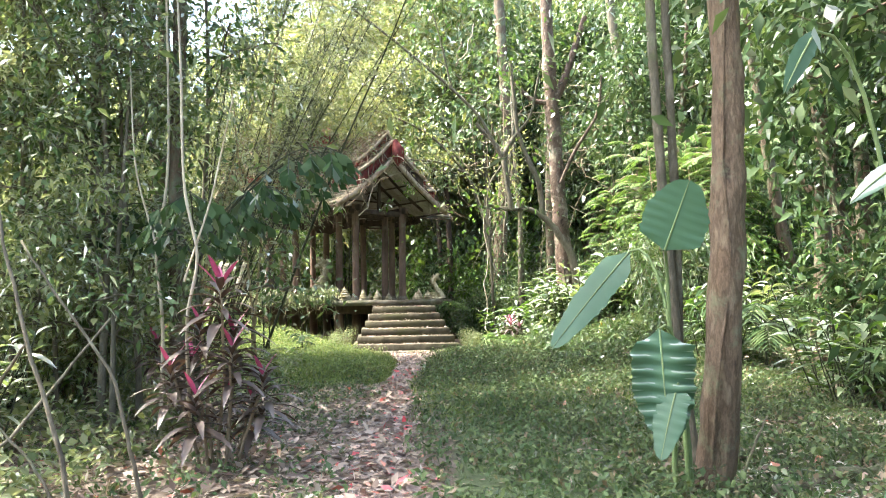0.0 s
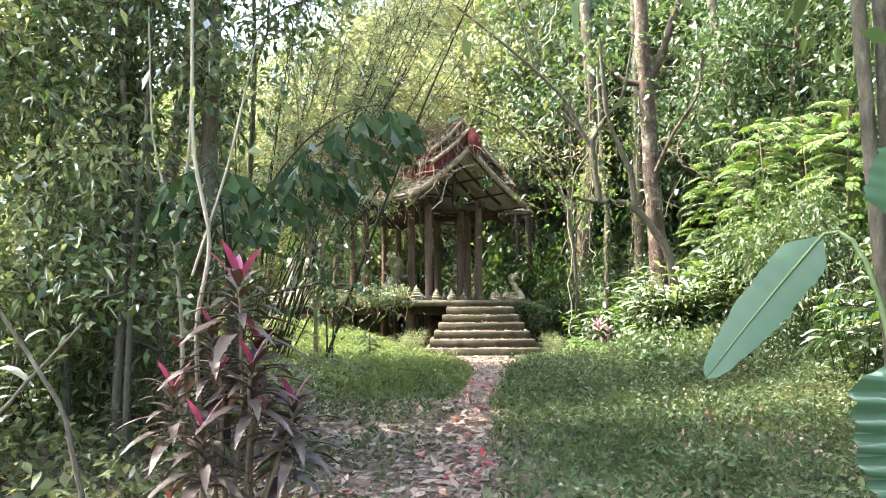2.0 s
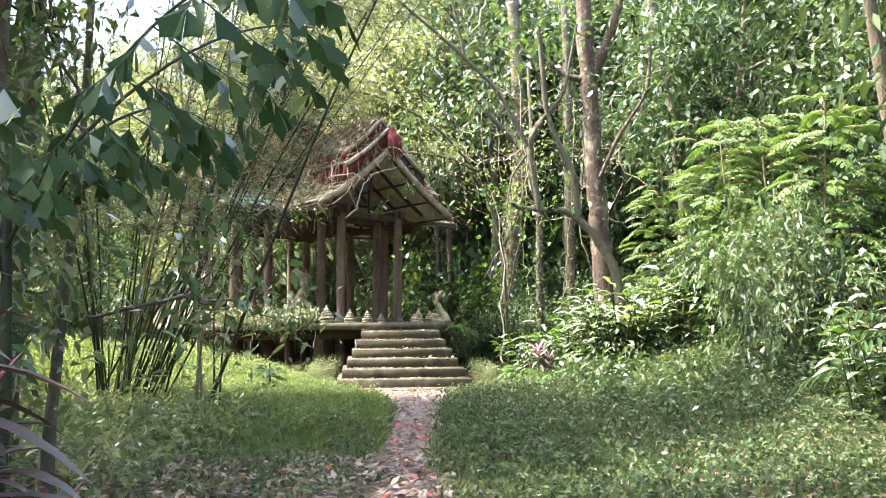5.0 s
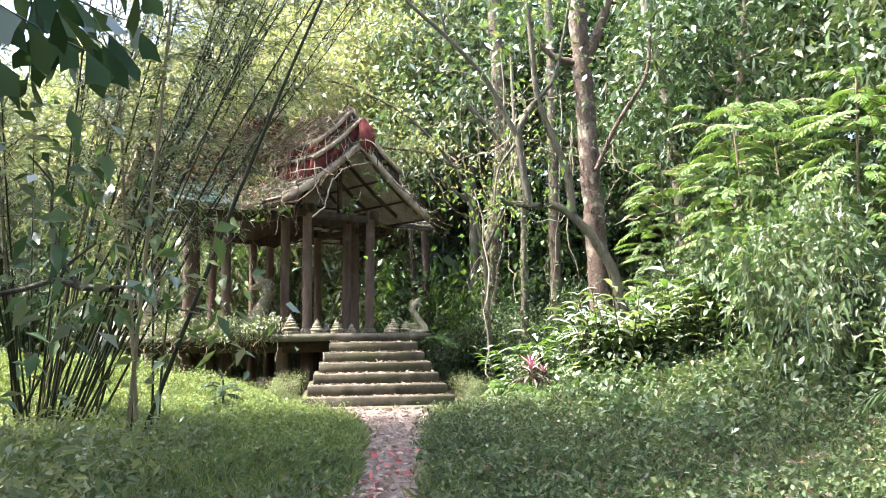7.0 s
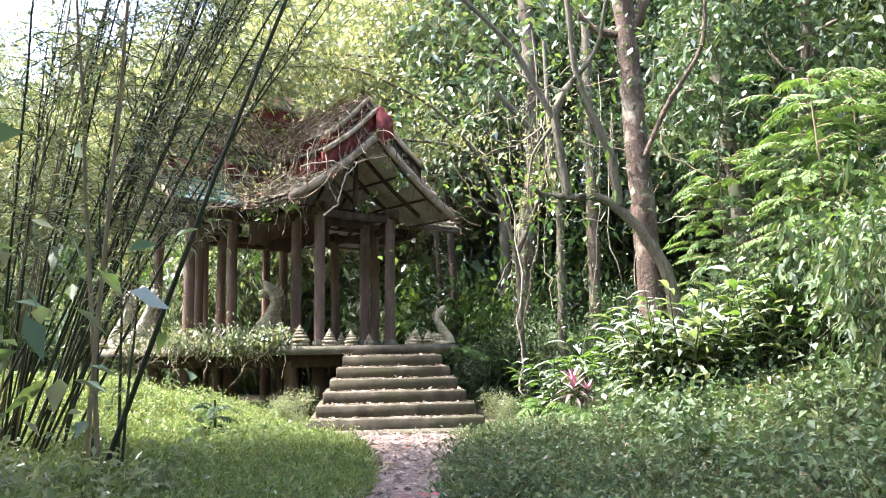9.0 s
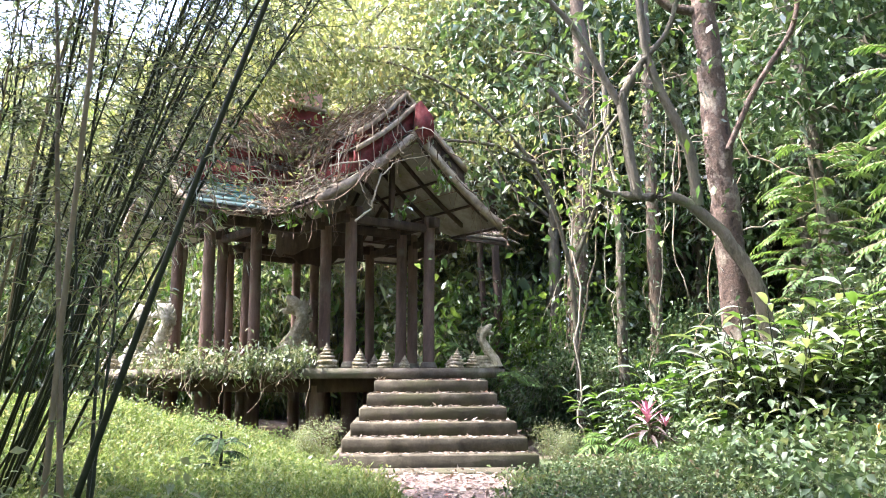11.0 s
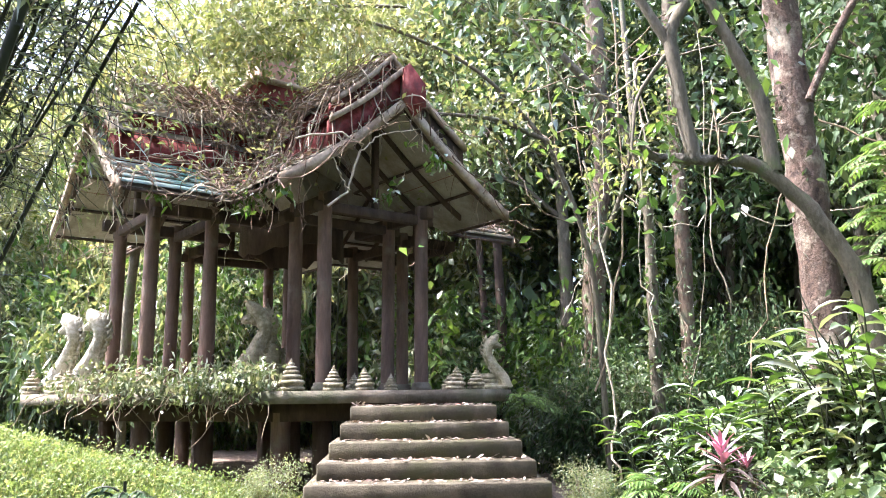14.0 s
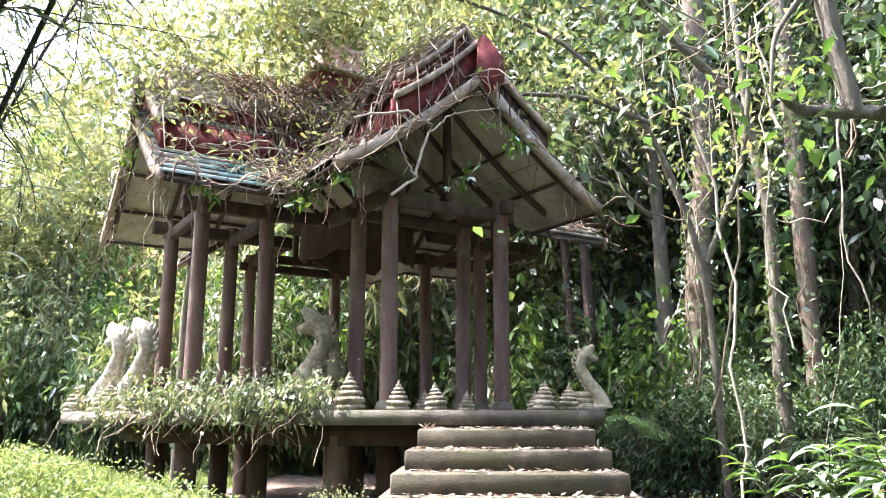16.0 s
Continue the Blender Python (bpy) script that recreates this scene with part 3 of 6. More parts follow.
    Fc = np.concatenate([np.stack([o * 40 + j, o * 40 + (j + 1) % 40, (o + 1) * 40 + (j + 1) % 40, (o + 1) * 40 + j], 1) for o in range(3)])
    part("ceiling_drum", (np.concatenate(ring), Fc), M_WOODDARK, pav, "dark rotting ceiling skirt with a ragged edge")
    return pav


make_pavilion()

# platform on its posts: an irregular eight-sided slab
DECK = [(-3.12, 23.62), (-0.5, 23.98), (-0.08, 24.7), (0.3, 29.6), (-1.8, 32.4), (-6.4, 31.6), (-7.95, 27.4), (-7.85, 25.85), (-6.4, 24.75)]


def make_deck():
    deck = thing("platform", "weathered mossy concrete platform raised on posts", "platform")
    n = len(DECK)
    r2 = np.random.default_rng(11)
    c = np.mean(DECK, 0)

    def prism(pts, z0, z1):
        m = len(pts)
        V = np.array([(x, y, z) for z in (z0, z1) for x, y in pts] + [(c[0], c[1], z0), (c[0], c[1], z1)])
        Fc = []
        for i in range(m):
            j = (i + 1) % m
            Fc += [(i, j, m + j), (i, m + j, m + i), (2 * m, j, i), (2 * m + 1, m + i, m + j)]
        return V, np.array(Fc)

    part("slab", prism(DECK, FLOOR_Z - 0.17, FLOOR_Z), M_CONCRETE, deck)
    inner = [tuple(c + (np.array(p) - c) * 0.8) for p in DECK]
    part("edge_beam", prism(inner, FLOOR_Z - 0.42, FLOOR_Z - 0.172), M_WOODDARK, deck)
    for p in DECK[:3]:
        q = c + (np.array(p) - c) * 0.76
        g = on_ground(*q)
        part("post", tube([(q[0], q[1], g - 0.1), (q[0], q[1], FLOOR_Z - 0.3)], 0.14, 10), M_PILLAR, deck)
    return deck


make_deck()


def make_stairs():
    st = thing("stairs", "worn concrete steps strewn with dead leaves, narrowing upwards to the platform", "stairs", pose(-1.03, 21.62, 0, 0, 0, 5.0))
    h = FLOOR_Z / 7
    for i in range(6):
        w = 1.46 - 0.105 * i
        part("step", boxg(-w, w, 0.345 * i, 2.32, h * i - (0.15 if i == 0 else 0), h * (i + 1), Matrix.Translation((0, 0, 0.0)), 0.018), M_STEP, st)
    part("landing_kerb", boxg(-1.1, 1.25, -0.5, 0.02, -0.1, 0.03, None, 0.02), M_STEP, st)
    return st


make_stairs()

# small tiered stupas along the platform's edge
STUPA_PROFILE = [(0.0, 0.0), (0.2, 0.0), (0.21, 0.03), (0.2, 0.06), (0.16, 0.07), (0.205, 0.1), (0.215, 0.135), (0.19, 0.165), (0.13, 0.175), (0.165, 0.2), (0.17, 0.225), (0.145, 0.25), (0.1, 0.26), (0.13, 0.28), (0.13, 0.3), (0.11, 0.32), (0.07, 0.33), (0.095, 0.35), (0.095, 0.365), (0.07, 0.385), (0.04, 0.395), (0.06, 0.415), (0.055, 0.43), (0.02, 0.45), (0.028, 0.465), (0.006, 0.51)]


def make_stupas():
    first = None
    r2 = np.random.default_rng(5)

    def one(x, y, sc):
        nonlocal first
        m = pose(x, y, FLOOR_Z, r2.uniform(-3, 3), r2.uniform(-3, 3), r2.uniform(0, 360)) @ Matrix.Scale(sc * (0.82 if x < -2.7 else 0.7), 4)
        if first is None:
            first = thing("stupa", "small pale stone stupa with stacked rings, mossy", "stupa", m, revolve(STUPA_PROFILE, 18), M_STUPA, "stupas on the platform edge", smooth=True)
        else:
            copy_thing(first, m @ Matrix.Diagonal((*[1 / v for v in first.scale], 1)))

    spots = [(-3.0, 23.86, 1.05), (-2.45, 23.95, 0.95), (-2.02, 24.02, 0.9), (-0.78, 24.2, 0.95), (-0.5, 24.3, 0.85), (-1.75, 24.9, 0.7), (-0.9, 25.0, 0.7), (-2.4, 25.6, 0.8),
             (-3.7, 24.1, 0.8), (-4.2, 24.25, 0.85), (-4.75, 24.45, 0.8), (-5.2, 24.6, 0.85), (-5.7, 24.75, 0.8), (-6.2, 24.9, 0.9), (-6.7, 25.1, 0.95), (-7.85, 26.2, 1.0), (-7.1, 25.6, 0.9)]
    for s in spots:
        one(*s)


make_stupas()


def naga_geo(lean=0.35, h=1.35):
    """A rearing serpent: a thick S-shaped neck that widens to a hooded head with a beak and crest."""
    t = np.linspace(0, 1, 16)
    x = np.interp(t, [0, 0.2, 0.45, 0.7, 0.85, 1], [-0.24, -0.2, 0.02, 0.2, 0.13, -0.1])
    z = h * (0.02 + 0.98 * t ** 1.15)
    pts = np.stack([x, 0 * t, z], 1)
    rad = np.interp(t, [0, 0.15, 0.4, 0.62, 0.8, 0.92, 1.0], [0.2, 0.175, 0.135, 0.11, 0.115, 0.13, 0.04])
    V, Fc = tube(pts, rad, 12)
    V[:, 1] *= np.interp(V[:, 2], [0, h * 0.6, h * 0.8, h], [1.2, 1.2, 1.5, 1.2])
    rn = np.random.default_rng(77)
    V = V + rn.normal(size=V.shape) * 0.006
    items = [(V, Fc)]
    for i in range(3, 14):
        b = np.array([x[i] + rad[i] * 0.7, 0, z[i]])
        items.append(tube([b, b + np.array([0.09, 0, 0.03]), b + np.array([0.1, 0, 0.13])], [0.05, 0.04, 0.008], 6, True))
    items.append(tube([(x[-4] , 0, z[-4]), (x[-4] - 0.18, 0, z[-4] + 0.05), (x[-4] - 0.33, 0, z[-4] + 0.0)], [0.12, 0.1, 0.045], 10, True))
    for dz, ln in ((-0.35, 0.2), (-0.2, 0.22), (-0.05, 0.24), (0.05, 0.2)):
        items.append(tube([(x[-3] + 0.02, 0, z[-3] - 0.1 + dz), (x[-3] + 0.12, 0, z[-3] + dz * 0.8), (x[-3] + 0.1, 0, z[-3] + dz + ln)], [0.09, 0.07, 0.015], 8, True))
    for i in range(3):
        a = np.linspace(0.6, 2.4, 8)
        items.append(tube(np.stack([0.3 * np.cos(a) + 0.1, 0.24 * np.sin(a) - 0.2, 0.1 + 0.0 * a + 0.1 * i], 1), 0.09, 9))
    items.append(boxg(-0.3, 0.42, -0.26, 0.26, -0.01, 0.1, None, 0.02))
    return join(items)


NAGA = naga_geo()
for nm, x, y, rz, sc, mt, lb in (("naga_statue", -7.4, 26.35, -20, 1.0, M_STATUE, "white plaster serpent statue rearing on the platform corner"),
                                 ("naga_statue", -6.8, 26.0, -15, 1.02, M_STATUE, "pale weathered serpent statue beside a pillar"),
                                 ("naga_statue", -4.0, 25.5, 10, 1.05, M_STUPA, "mossy stone serpent statue at the platform edge"),
                                 ("naga_statue", -0.2, 25.0, 180, 0.6, M_STATUE_MOSS, "cream serpent statue wrapped in trailing roots")):
    thing(nm, lb, "statue", pose(x, y, FLOOR_Z, 0, 0, rz) @ Matrix.Scale(sc, 4), NAGA, mt, "serpent statues", smooth=True)


def figure_geo():
    """A seated figure on a lotus stand, plain shapes joined in one mesh."""
    items = [revolve([(0.0, 0.0), (0.3, 0.0), (0.34, 0.1), (0.22, 0.2), (0.34, 0.32), (0.34, 0.36), (0.0, 0.36)], 16)]
    items.append(tube([(0.36, 0.05, 0.42), (0.12, -0.2, 0.44), (-0.12, -0.2, 0.44), (-0.36, 0.05, 0.42)], [0.09, 0.11, 0.11, 0.09], 10, True))
    items.append(tube([(0, 0.02, 0.4), (0, 0.02, 0.6), (0, 0.01, 0.78), (0, 0, 0.9), (0, 0, 0.98)], [0.19, 0.165, 0.2, 0.17, 0.06], 14, True))
    for s in (-1, 1):
        items.append(tube([(s * 0.2, 0, 0.88), (s * 0.27, -0.02, 0.7), (s * 0.2, -0.16, 0.52), (s * 0.03, -0.22, 0.5)], [0.06, 0.055, 0.05, 0.04], 8, True))
    items.append(revolve([(0.0, 0.96), (0.05, 0.97), (0.085, 1.04), (0.095, 1.12), (0.08, 1.2), (0.045, 1.25), (0.045, 1.29), (0.0, 1.33)], 14))
    return join(items)


thing("seated_statue", "seated ochre stone figure on a lotus stand", "statue", pose(-4.35, 28.2, FLOOR_Z, 0, 0, 30) @ Matrix.Scale(0.95, 4), figure_geo(), M_STATUE_MOSS, smooth=True)


# dead vines and leaf debris on the roof
def roof_z(x, y):
    """Height of the topmost roof skin at local x, y."""
    q = np.minimum(np.abs(x), np.abs(y))
    far = np.maximum(np.abs(x), np.abs(y))
    z = np.interp(q, *slope_profile(*TIERS[0][:3])) + 0.12
    for hw, zr_, ze_, ye in TIERS[1:]:
        z = np.where((q < hw) & (far < ye), np.interp(q, *slope_profile(hw, zr_, ze_)) + 0.1, z)
    return z


def make_roof_growth():
    r2 = np.random.default_rng(21)
    vines, pale = [], []
    for i in range(500):
        a = r2.uniform(-3.7, 3.7)
        b = r2.uniform(-2.1, 2.1)
        x, y = (a, b) if r2.random() < 0.5 else (b, a)
        if r2.random() < 0.5:
            x, y = (-r2.uniform(0.3, 3.7), -r2.uniform(0.2, 2.1)) if r2.random() < 0.6 else (-r2.uniform(0.1, 2.1), -r2.uniform(0.5, 3.7))
        if x < -2.5 and y < 0 and r2.random() < 0.75:
            x = r2.uniform(-2.5, 0.5)
        d = r2.uniform(0, 2 * np.pi)
        n = int(r2.integers(6, 14))
        pts, lift = [], r2.uniform(0.0, 0.45) * r2.random() + (0.22 * r2.random() if max(abs(x), abs(y)) < 2.6 else 0.0)
        for j in range(n):
            z = roof_z(x, y) if max(abs(x), abs(y)) < WING_END and min(abs(x), abs(y)) < 2.15 else roof_z(x, y) - 0.25 * (j / n) - r2.uniform(0, 0.2)
            pts.append((x, y, z + lift * np.sin(np.pi * j / n) + r2.normal() * 0.03))
            d += r2.normal() * 0.45
            x += 0.2 * np.cos(d)
            y += 0.2 * np.sin(d)
        (vines if r2.random() < 0.75 else pale).append(tube(pts, np.linspace(0.013, 0.005, n) * r2.uniform(0.6, 1.4), 4))
    # strands that hang from the eaves and the front gable
    for i in range(150):
        k = int(r2.integers(0, 2)) * 3
        R = wing_m(k)
        u = r2.uniform(-2.15, 2.15)
        yy = -WING_END - r2.uniform(-0.1, 0.12)
        if r2.random() < 0.35:
            u, yy = r2.choice([-1, 1]) * 2.2, -r2.uniform(1.5, WING_END)
        z0 = float(roof_z(u, 9)) + 0.05
        ln = r2.uniform(0.3, 1.5) * r2.uniform(0.4, 1)
        n = 7
        pts = np.array([(u + r2.normal() * 0.04, yy + r2.normal() * 0.04, z0 - ln * j / (n - 1)) for j in range(n)]) @ R.T
        (vines if r2.random() < 0.7 else pale).append(tube(pts, np.linspace(0.009, 0.004, n), 4))
    thing("dead_vines", "tangle of dry brown vines draped over the pavilion roof", "vines", PAV, join(vines), M_VINE, kind="stuff")
    thing("dead_vines", "pale dry stems draped over the pavilion roof", "vines", PAV, join(pale), M_TWIG_PALE, kind="stuff")
    n = 12000
    a, b = r2.uniform(-3.7, 3.7, n), r2.normal(0, 1.1, n)
    sw = r2.random(n) < 0.5
    x, y = np.where(sw, a, b), np.where(sw, b, a)
    ok = (np.minimum(np.abs(x), np.abs(y)) < 2.1) & ((x > -2.4) | (r2.random(n) < 0.05)) & ((y > -2.9) | (r2.random(n) < 0.3))
    x, y = x[ok], y[ok]
    P = np.stack([x, y, roof_z(x, y) + r2.uniform(0, 0.07, len(x))], 1)
    thing("roof_litter", "dead leaves lying on the pavilion roof", "leaf litter", PAV, leaf2(P, rand_dirs(len(x), 0, r2) * np.array([1, 1, 0.3]), rand_dirs(len(x), 1.5, r2), r2.uniform(0.08, 0.22, len(x)), 0.065), M_LITTER, kind="stuff")
    # living creeper with fresh leaves among the dead vines
    P = []
    for i in range(140):
        x, y = r2.uniform(-3.8, 2.0), r2.uniform(-3.0, 2.4)
        if min(abs(x), abs(y)) > 2.1:
            continue
        c = np.array([x, y, roof_z(x, y) + r2.uniform(0.0, 1.1) * r2.random()])
        P.append(c + r2.normal(size=(28, 3)) * np.array([0.28, 0.28, 0.16]))
    P = np.concatenate(P)
    thing("roof_creeper", "yellow-green creeper leaves growing over the roof", "creeper", PAV, leaf2(P, rand_dirs(len(P), -0.2, r2), rand_dirs(len(P), 1.0, r2), r2.uniform(0.08, 0.16, len(P)), 0.05), M_BAMBOO, kind="stuff")


make_roof_growth()


def make_hanging_growth():
    r2 = np.random.default_rng(23)
    # a dead bough hooked over the front gable
    R0 = -(WING_END + 0.15)
    bough = thing("dead_bough", "pale crooked dead bough hooked over the front gable", "branch", PAV)
    for pts, r0, r1 in (([(-1.45, R0, 4.02), (-1.12, R0, 4.28), (-1.0, R0, 4.7), (-0.85, R0, 5.02), (-1.2, R0 + 0.05, 5.2), (-1.9, R0 + 0.2, 5.0)], 0.022, 0.014), ([(-1.1, R0, 4.3), (-1.3, R0, 4.6), (-1.45, R0, 5.0)], 0.015, 0.008), ([(-0.9, R0, 4.95), (-0.5, R0, 5.3), (0.2, R0, 5.5)], 0.014, 0.006)):
        P = np.array(pts)
        tt = np.linspace(0, len(P) - 1, 16)
        P = np.stack([np.interp(tt, np.arange(len(P)), P[:, k]) for k in range(3)], 1) + r2.normal(size=(16, 3)) * 0.012
        part("bough", tube(P, np.linspace(r0, r1, 16), 6), M_TWIG_PALE, bough, smooth=True)
    # fresh creeper sprigs that hang below the eaves
    spots = [(0, -0.2, R0, 5.1), (0, 0.35, R0, 5.0), (0, -0.1, R0, 4.5), (0, -1.9, R0 + 0.5, 4.3), (3, 1.6, -3.0, 4.55), (3, 2.05, -2.2, 4.3), (3, 2.1, -1.9, 4.4), (3, 2.05, -3.4, 4.3), (3, 0.6, R0, 5.0), (0, -2.1, -2.6, 4.4), (0, -2.1, -3.2, 4.35)]
    for k, u, v, z in spots:
        R = wing_m(k)
        base = np.array([u, v, z + 0.3])
        line = wander(base, (r2.normal() * 0.3, r2.normal() * 0.2, -1), r2.uniform(0.5, 1.0), 8, r2, 0.25)
        n = int(r2.integers(12, 26))
        P = line[r2.integers(2, 9, n)] + r2.normal(size=(n, 3)) * 0.05
        D = rand_dirs(n, -0.5, r2)
        t = thing("creeper_sprig", "fresh yellow-green creeper sprig hanging from the eave", "creeper", PAV, group="creeper sprigs")
        part("vine", (lambda g: (g[0] @ R.T, g[1]))(tube(line, np.linspace(0.007, 0.003, 9), 4)), M_TWIG, t)
        part("leaf_spray", (lambda g: (g[0] @ R.T, g[1]))(leaf_strip(P, D, rand_dirs(n, 1, r2), r2.uniform(0.09, 0.17, n), 0.065, 0.3, 3)), M_BRIGHT, t)


make_hanging_growth()


def make_step_litter():
    r2 = np.random.default_rng(29)
    P = []
    for i in range(6):
        w = 1.46 - 0.105 * i
        n = 150
        x = r2.uniform(-w + 0.05, w - 0.05, n)
        y = 0.345 * i + 0.345 * r2.random(n) ** 0.7
        P.append(np.stack([x, y, np.full(n, FLOOR_Z / 7 * (i + 1) + 0.012)], 1))
    P = np.concatenate(P)
    n = len(P)
    L = r2.uniform(0.04, 0.11, n)
    thing("step_litter", "dry pale leaves lying on the steps", "leaf litter", pose(-1.03, 21.62, 0, 0, 0, 5.0), leaf2(P, rand_dirs(n, 0, r2) * np.array([1, 1, 0.15]), rand_dirs(n, 3, r2), L, L * 0.45, 0.0), M_LITTER, kind="stuff")


make_step_litter()


# ---- vegetation builders ----
def make_tree(name, label, seed, h, rad, crown_r, crown_from, leaves, leaf, mat, bark, lean=(0, 0), limbs=9, flat=0.8):
    r = np.random.default_rng(seed)
    n = 12
    t = np.linspace(0, 1, n)
    trunk = np.stack([lean[0] * t + 0.06 * h * 0.25 * np.sin(t * 5 + seed), lean[1] * t + 0.06 * h * 0.25 * np.cos(t * 4 + seed), h * t], 1)
    trunk -= trunk[0] * np.array([1, 1, 0])
    rr = rad * (1 - 0.75 * t) * (1 + 0.5 * np.exp(-t * 25))
    wood = [tube(trunk, rr, 9)]
    centres = []
    for i in range(limbs):
        f = crown_from + (1 - crown_from) * (i + r.uniform(0, 0.8)) / limbs
        k = min(int(f * (n - 1)), n - 2)
        p = trunk[k] + (trunk[k + 1] - trunk[k]) * (f * (n - 1) - k)
        a = r.uniform(0, 2 * np.pi)
        ln = crown_r * r.uniform(0.6, 1.1) * (1.2 - 0.6 * f)
        limb = wander(p, (np.cos(a), np.sin(a), r.uniform(0.1, 0.8)), ln, 6, r, 0.2, 0.03)
        wood.append(tube(limb, np.linspace(rr[k] * 0.45, 0.012, 7), 5))
        centres += [limb[4], limb[6]]
        for j in (2, 3, 4, 5):
            sub = wander(limb[j], limb[j] - limb[j - 1] + r.normal(size=3) * 0.3 * ln / 6, ln * 0.45, 4, r, 0.35)
            wood.append(tube(sub, np.linspace(rr[k] * 0.16 + 0.006, 0.005, 5), 4))
            centres += [sub[2], sub[4]]
    centres = np.array(centres)
    c = centres[r.integers(0, len(centres), leaves)]
    P = c + r.normal(size=(leaves, 3)) * np.array([1, 1, flat]) * crown_r * 0.17
    D = unit(P - c) * 0.5 + rand_dirs(leaves, -0.35, r)
    root = thing(name, label, "tree")
    part("trunk", join(wood), bark, root, smooth=True)
    L = leaf * r.uniform(0.6, 1.3, leaves)
    part("crown", leaf2(P, D, rand_dirs(leaves, 1.2, r), L, L * r.uniform(0.35, 0.55, leaves), 0.2), mat, root)
    return root


def make_bush(name, label, seed, leaves, leaf, mat, ratio=0.42, stems=14, tall=1.0):
    """A shrub about one metre in half width and two metres high."""
    r = np.random.default_rng(seed)
    wood, centres = [], []
    for i in range(stems):
        a = r.uniform(0, 2 * np.pi)
        s = r.uniform(0.2, 1.0)
        st = wander((0.25 * np.cos(a) * s, 0.25 * np.sin(a) * s, 0), (np.cos(a) * s * 0.7, np.sin(a) * s * 0.7, 1.0), r.uniform(1.1, 2.1) * tall, 7, r, 0.13)
        wood.append(tube(st, np.linspace(0.016, 0.004, 8), 4))
        for j in (2, 3, 4, 5, 6, 7):
            centres.append(st[j])
            sub = wander(st[j], rand_dirs(1, 0.1, r)[0], 0.5, 3, r, 0.3)
            wood.append(tube(sub, [0.006, 0.005, 0.004, 0.003], 3))
            centres += [sub[2], sub[3]]
    centres = np.array(centres)
    c = centres[r.integers(0, len(centres), leaves)]
    P = c + r.normal(size=(leaves, 3)) * 0.15
    D = rand_dirs(leaves, -0.3, r) + unit(P - np.array([0, 0, 0.8])) * 0.6
    root = thing(name, label, "shrub")
    part("stem_tangle", join(wood), M_TWIG, root)
    L = leaf * r.uniform(0.6, 1.35, leaves)
    part("foliage", leaf2(P, D, rand_dirs(leaves, 1.3, r), L, L * ratio * r.uniform(0.8, 1.2, leaves), 0.25), mat, root)
    return root


def frond_leaves(base, d, length, pairs, ll, r, droop=0.5, up=(0, 0, 1), spread=0.8):
    """Places and directions of the leaflets on one feathered leaf, and its rib."""
    d = unit(np.array(d, float))
    t = np.linspace(0, 1, pairs + 2)
    rib = np.array(base) + d * (length * t)[:, None]
    rib[:, 2] -= droop * length * t ** 2
    tan = unit(np.gradient(rib, axis=0))
    side = unit(np.cross(d, np.array(up)) + 1e-6)
    P, D, N, L = [], [], [], []
    for i in range(1, pairs + 2):
        f = np.sin(np.pi * (0.12 + 0.82 * t[i])) ** 0.7
        for s in (-1, 1):
            P.append(rib[i])
            D.append(tan[i] * (1 - spread * 0.5) + side * s * spread + r.normal(size=3) * 0.08 - np.array([0, 0, 0.25]))
            N.append(np.cross(side, tan[i]) + r.normal(size=3) * 0.15)
            L.append(ll * f)
    return rib, np.array(P), np.array(D), np.array(N), np.array(L)


def make_feather_plant(name, label, category, seed, fronds, length, pairs, ll, ratio, mat, rise=0.8, droop=0.5, height=0.0, stem=None, strip=False, spread_h=0.0):
    """Palms, ferns and trees with feathered leaves."""
    r = np.random.default_rng(seed)
    ribs, PP, DD, NN, LL = [], [], [], [], []
    for i in range(fronds):
        a = 2.4 * i + r.uniform(-0.4, 0.4)
        z = height * (1 - spread_h * r.random())
        rad = 0.15 * height * spread_h * r.random()
        d = (np.cos(a), np.sin(a), rise * r.uniform(0.4, 1.3))
        rib, P, D, N, L = frond_leaves((rad * np.cos(a), rad * np.sin(a), z), d, length * r.uniform(0.7, 1.15), pairs, ll, r, droop * r.uniform(0.7, 1.3))
        ribs.append(tube(rib, np.linspace(0.012, 0.003, len(rib)), 4))
        PP.append(P), DD.append(D), NN.append(N), LL.append(L)
    P, D, N, L = (np.concatenate(v) for v in (PP, DD, NN, LL))
    root = thing(name, label, category)
    if height:
        ribs.append(tube([(0, 0, 0), (0.03 * height, 0, height * 0.5), (0, 0, height)], [0.022 + 0.003 * height, 0.02, 0.014], 7))
    part("stalk_frame", join(ribs), stem or M_CULM, root)
    geo = leaf_strip(P, D, N, L, L * ratio, 0.2, 2) if strip else leaf2(P, D, N, L, L * ratio, 0.15)
    part("leaf_mass", geo, mat, root)
    return root


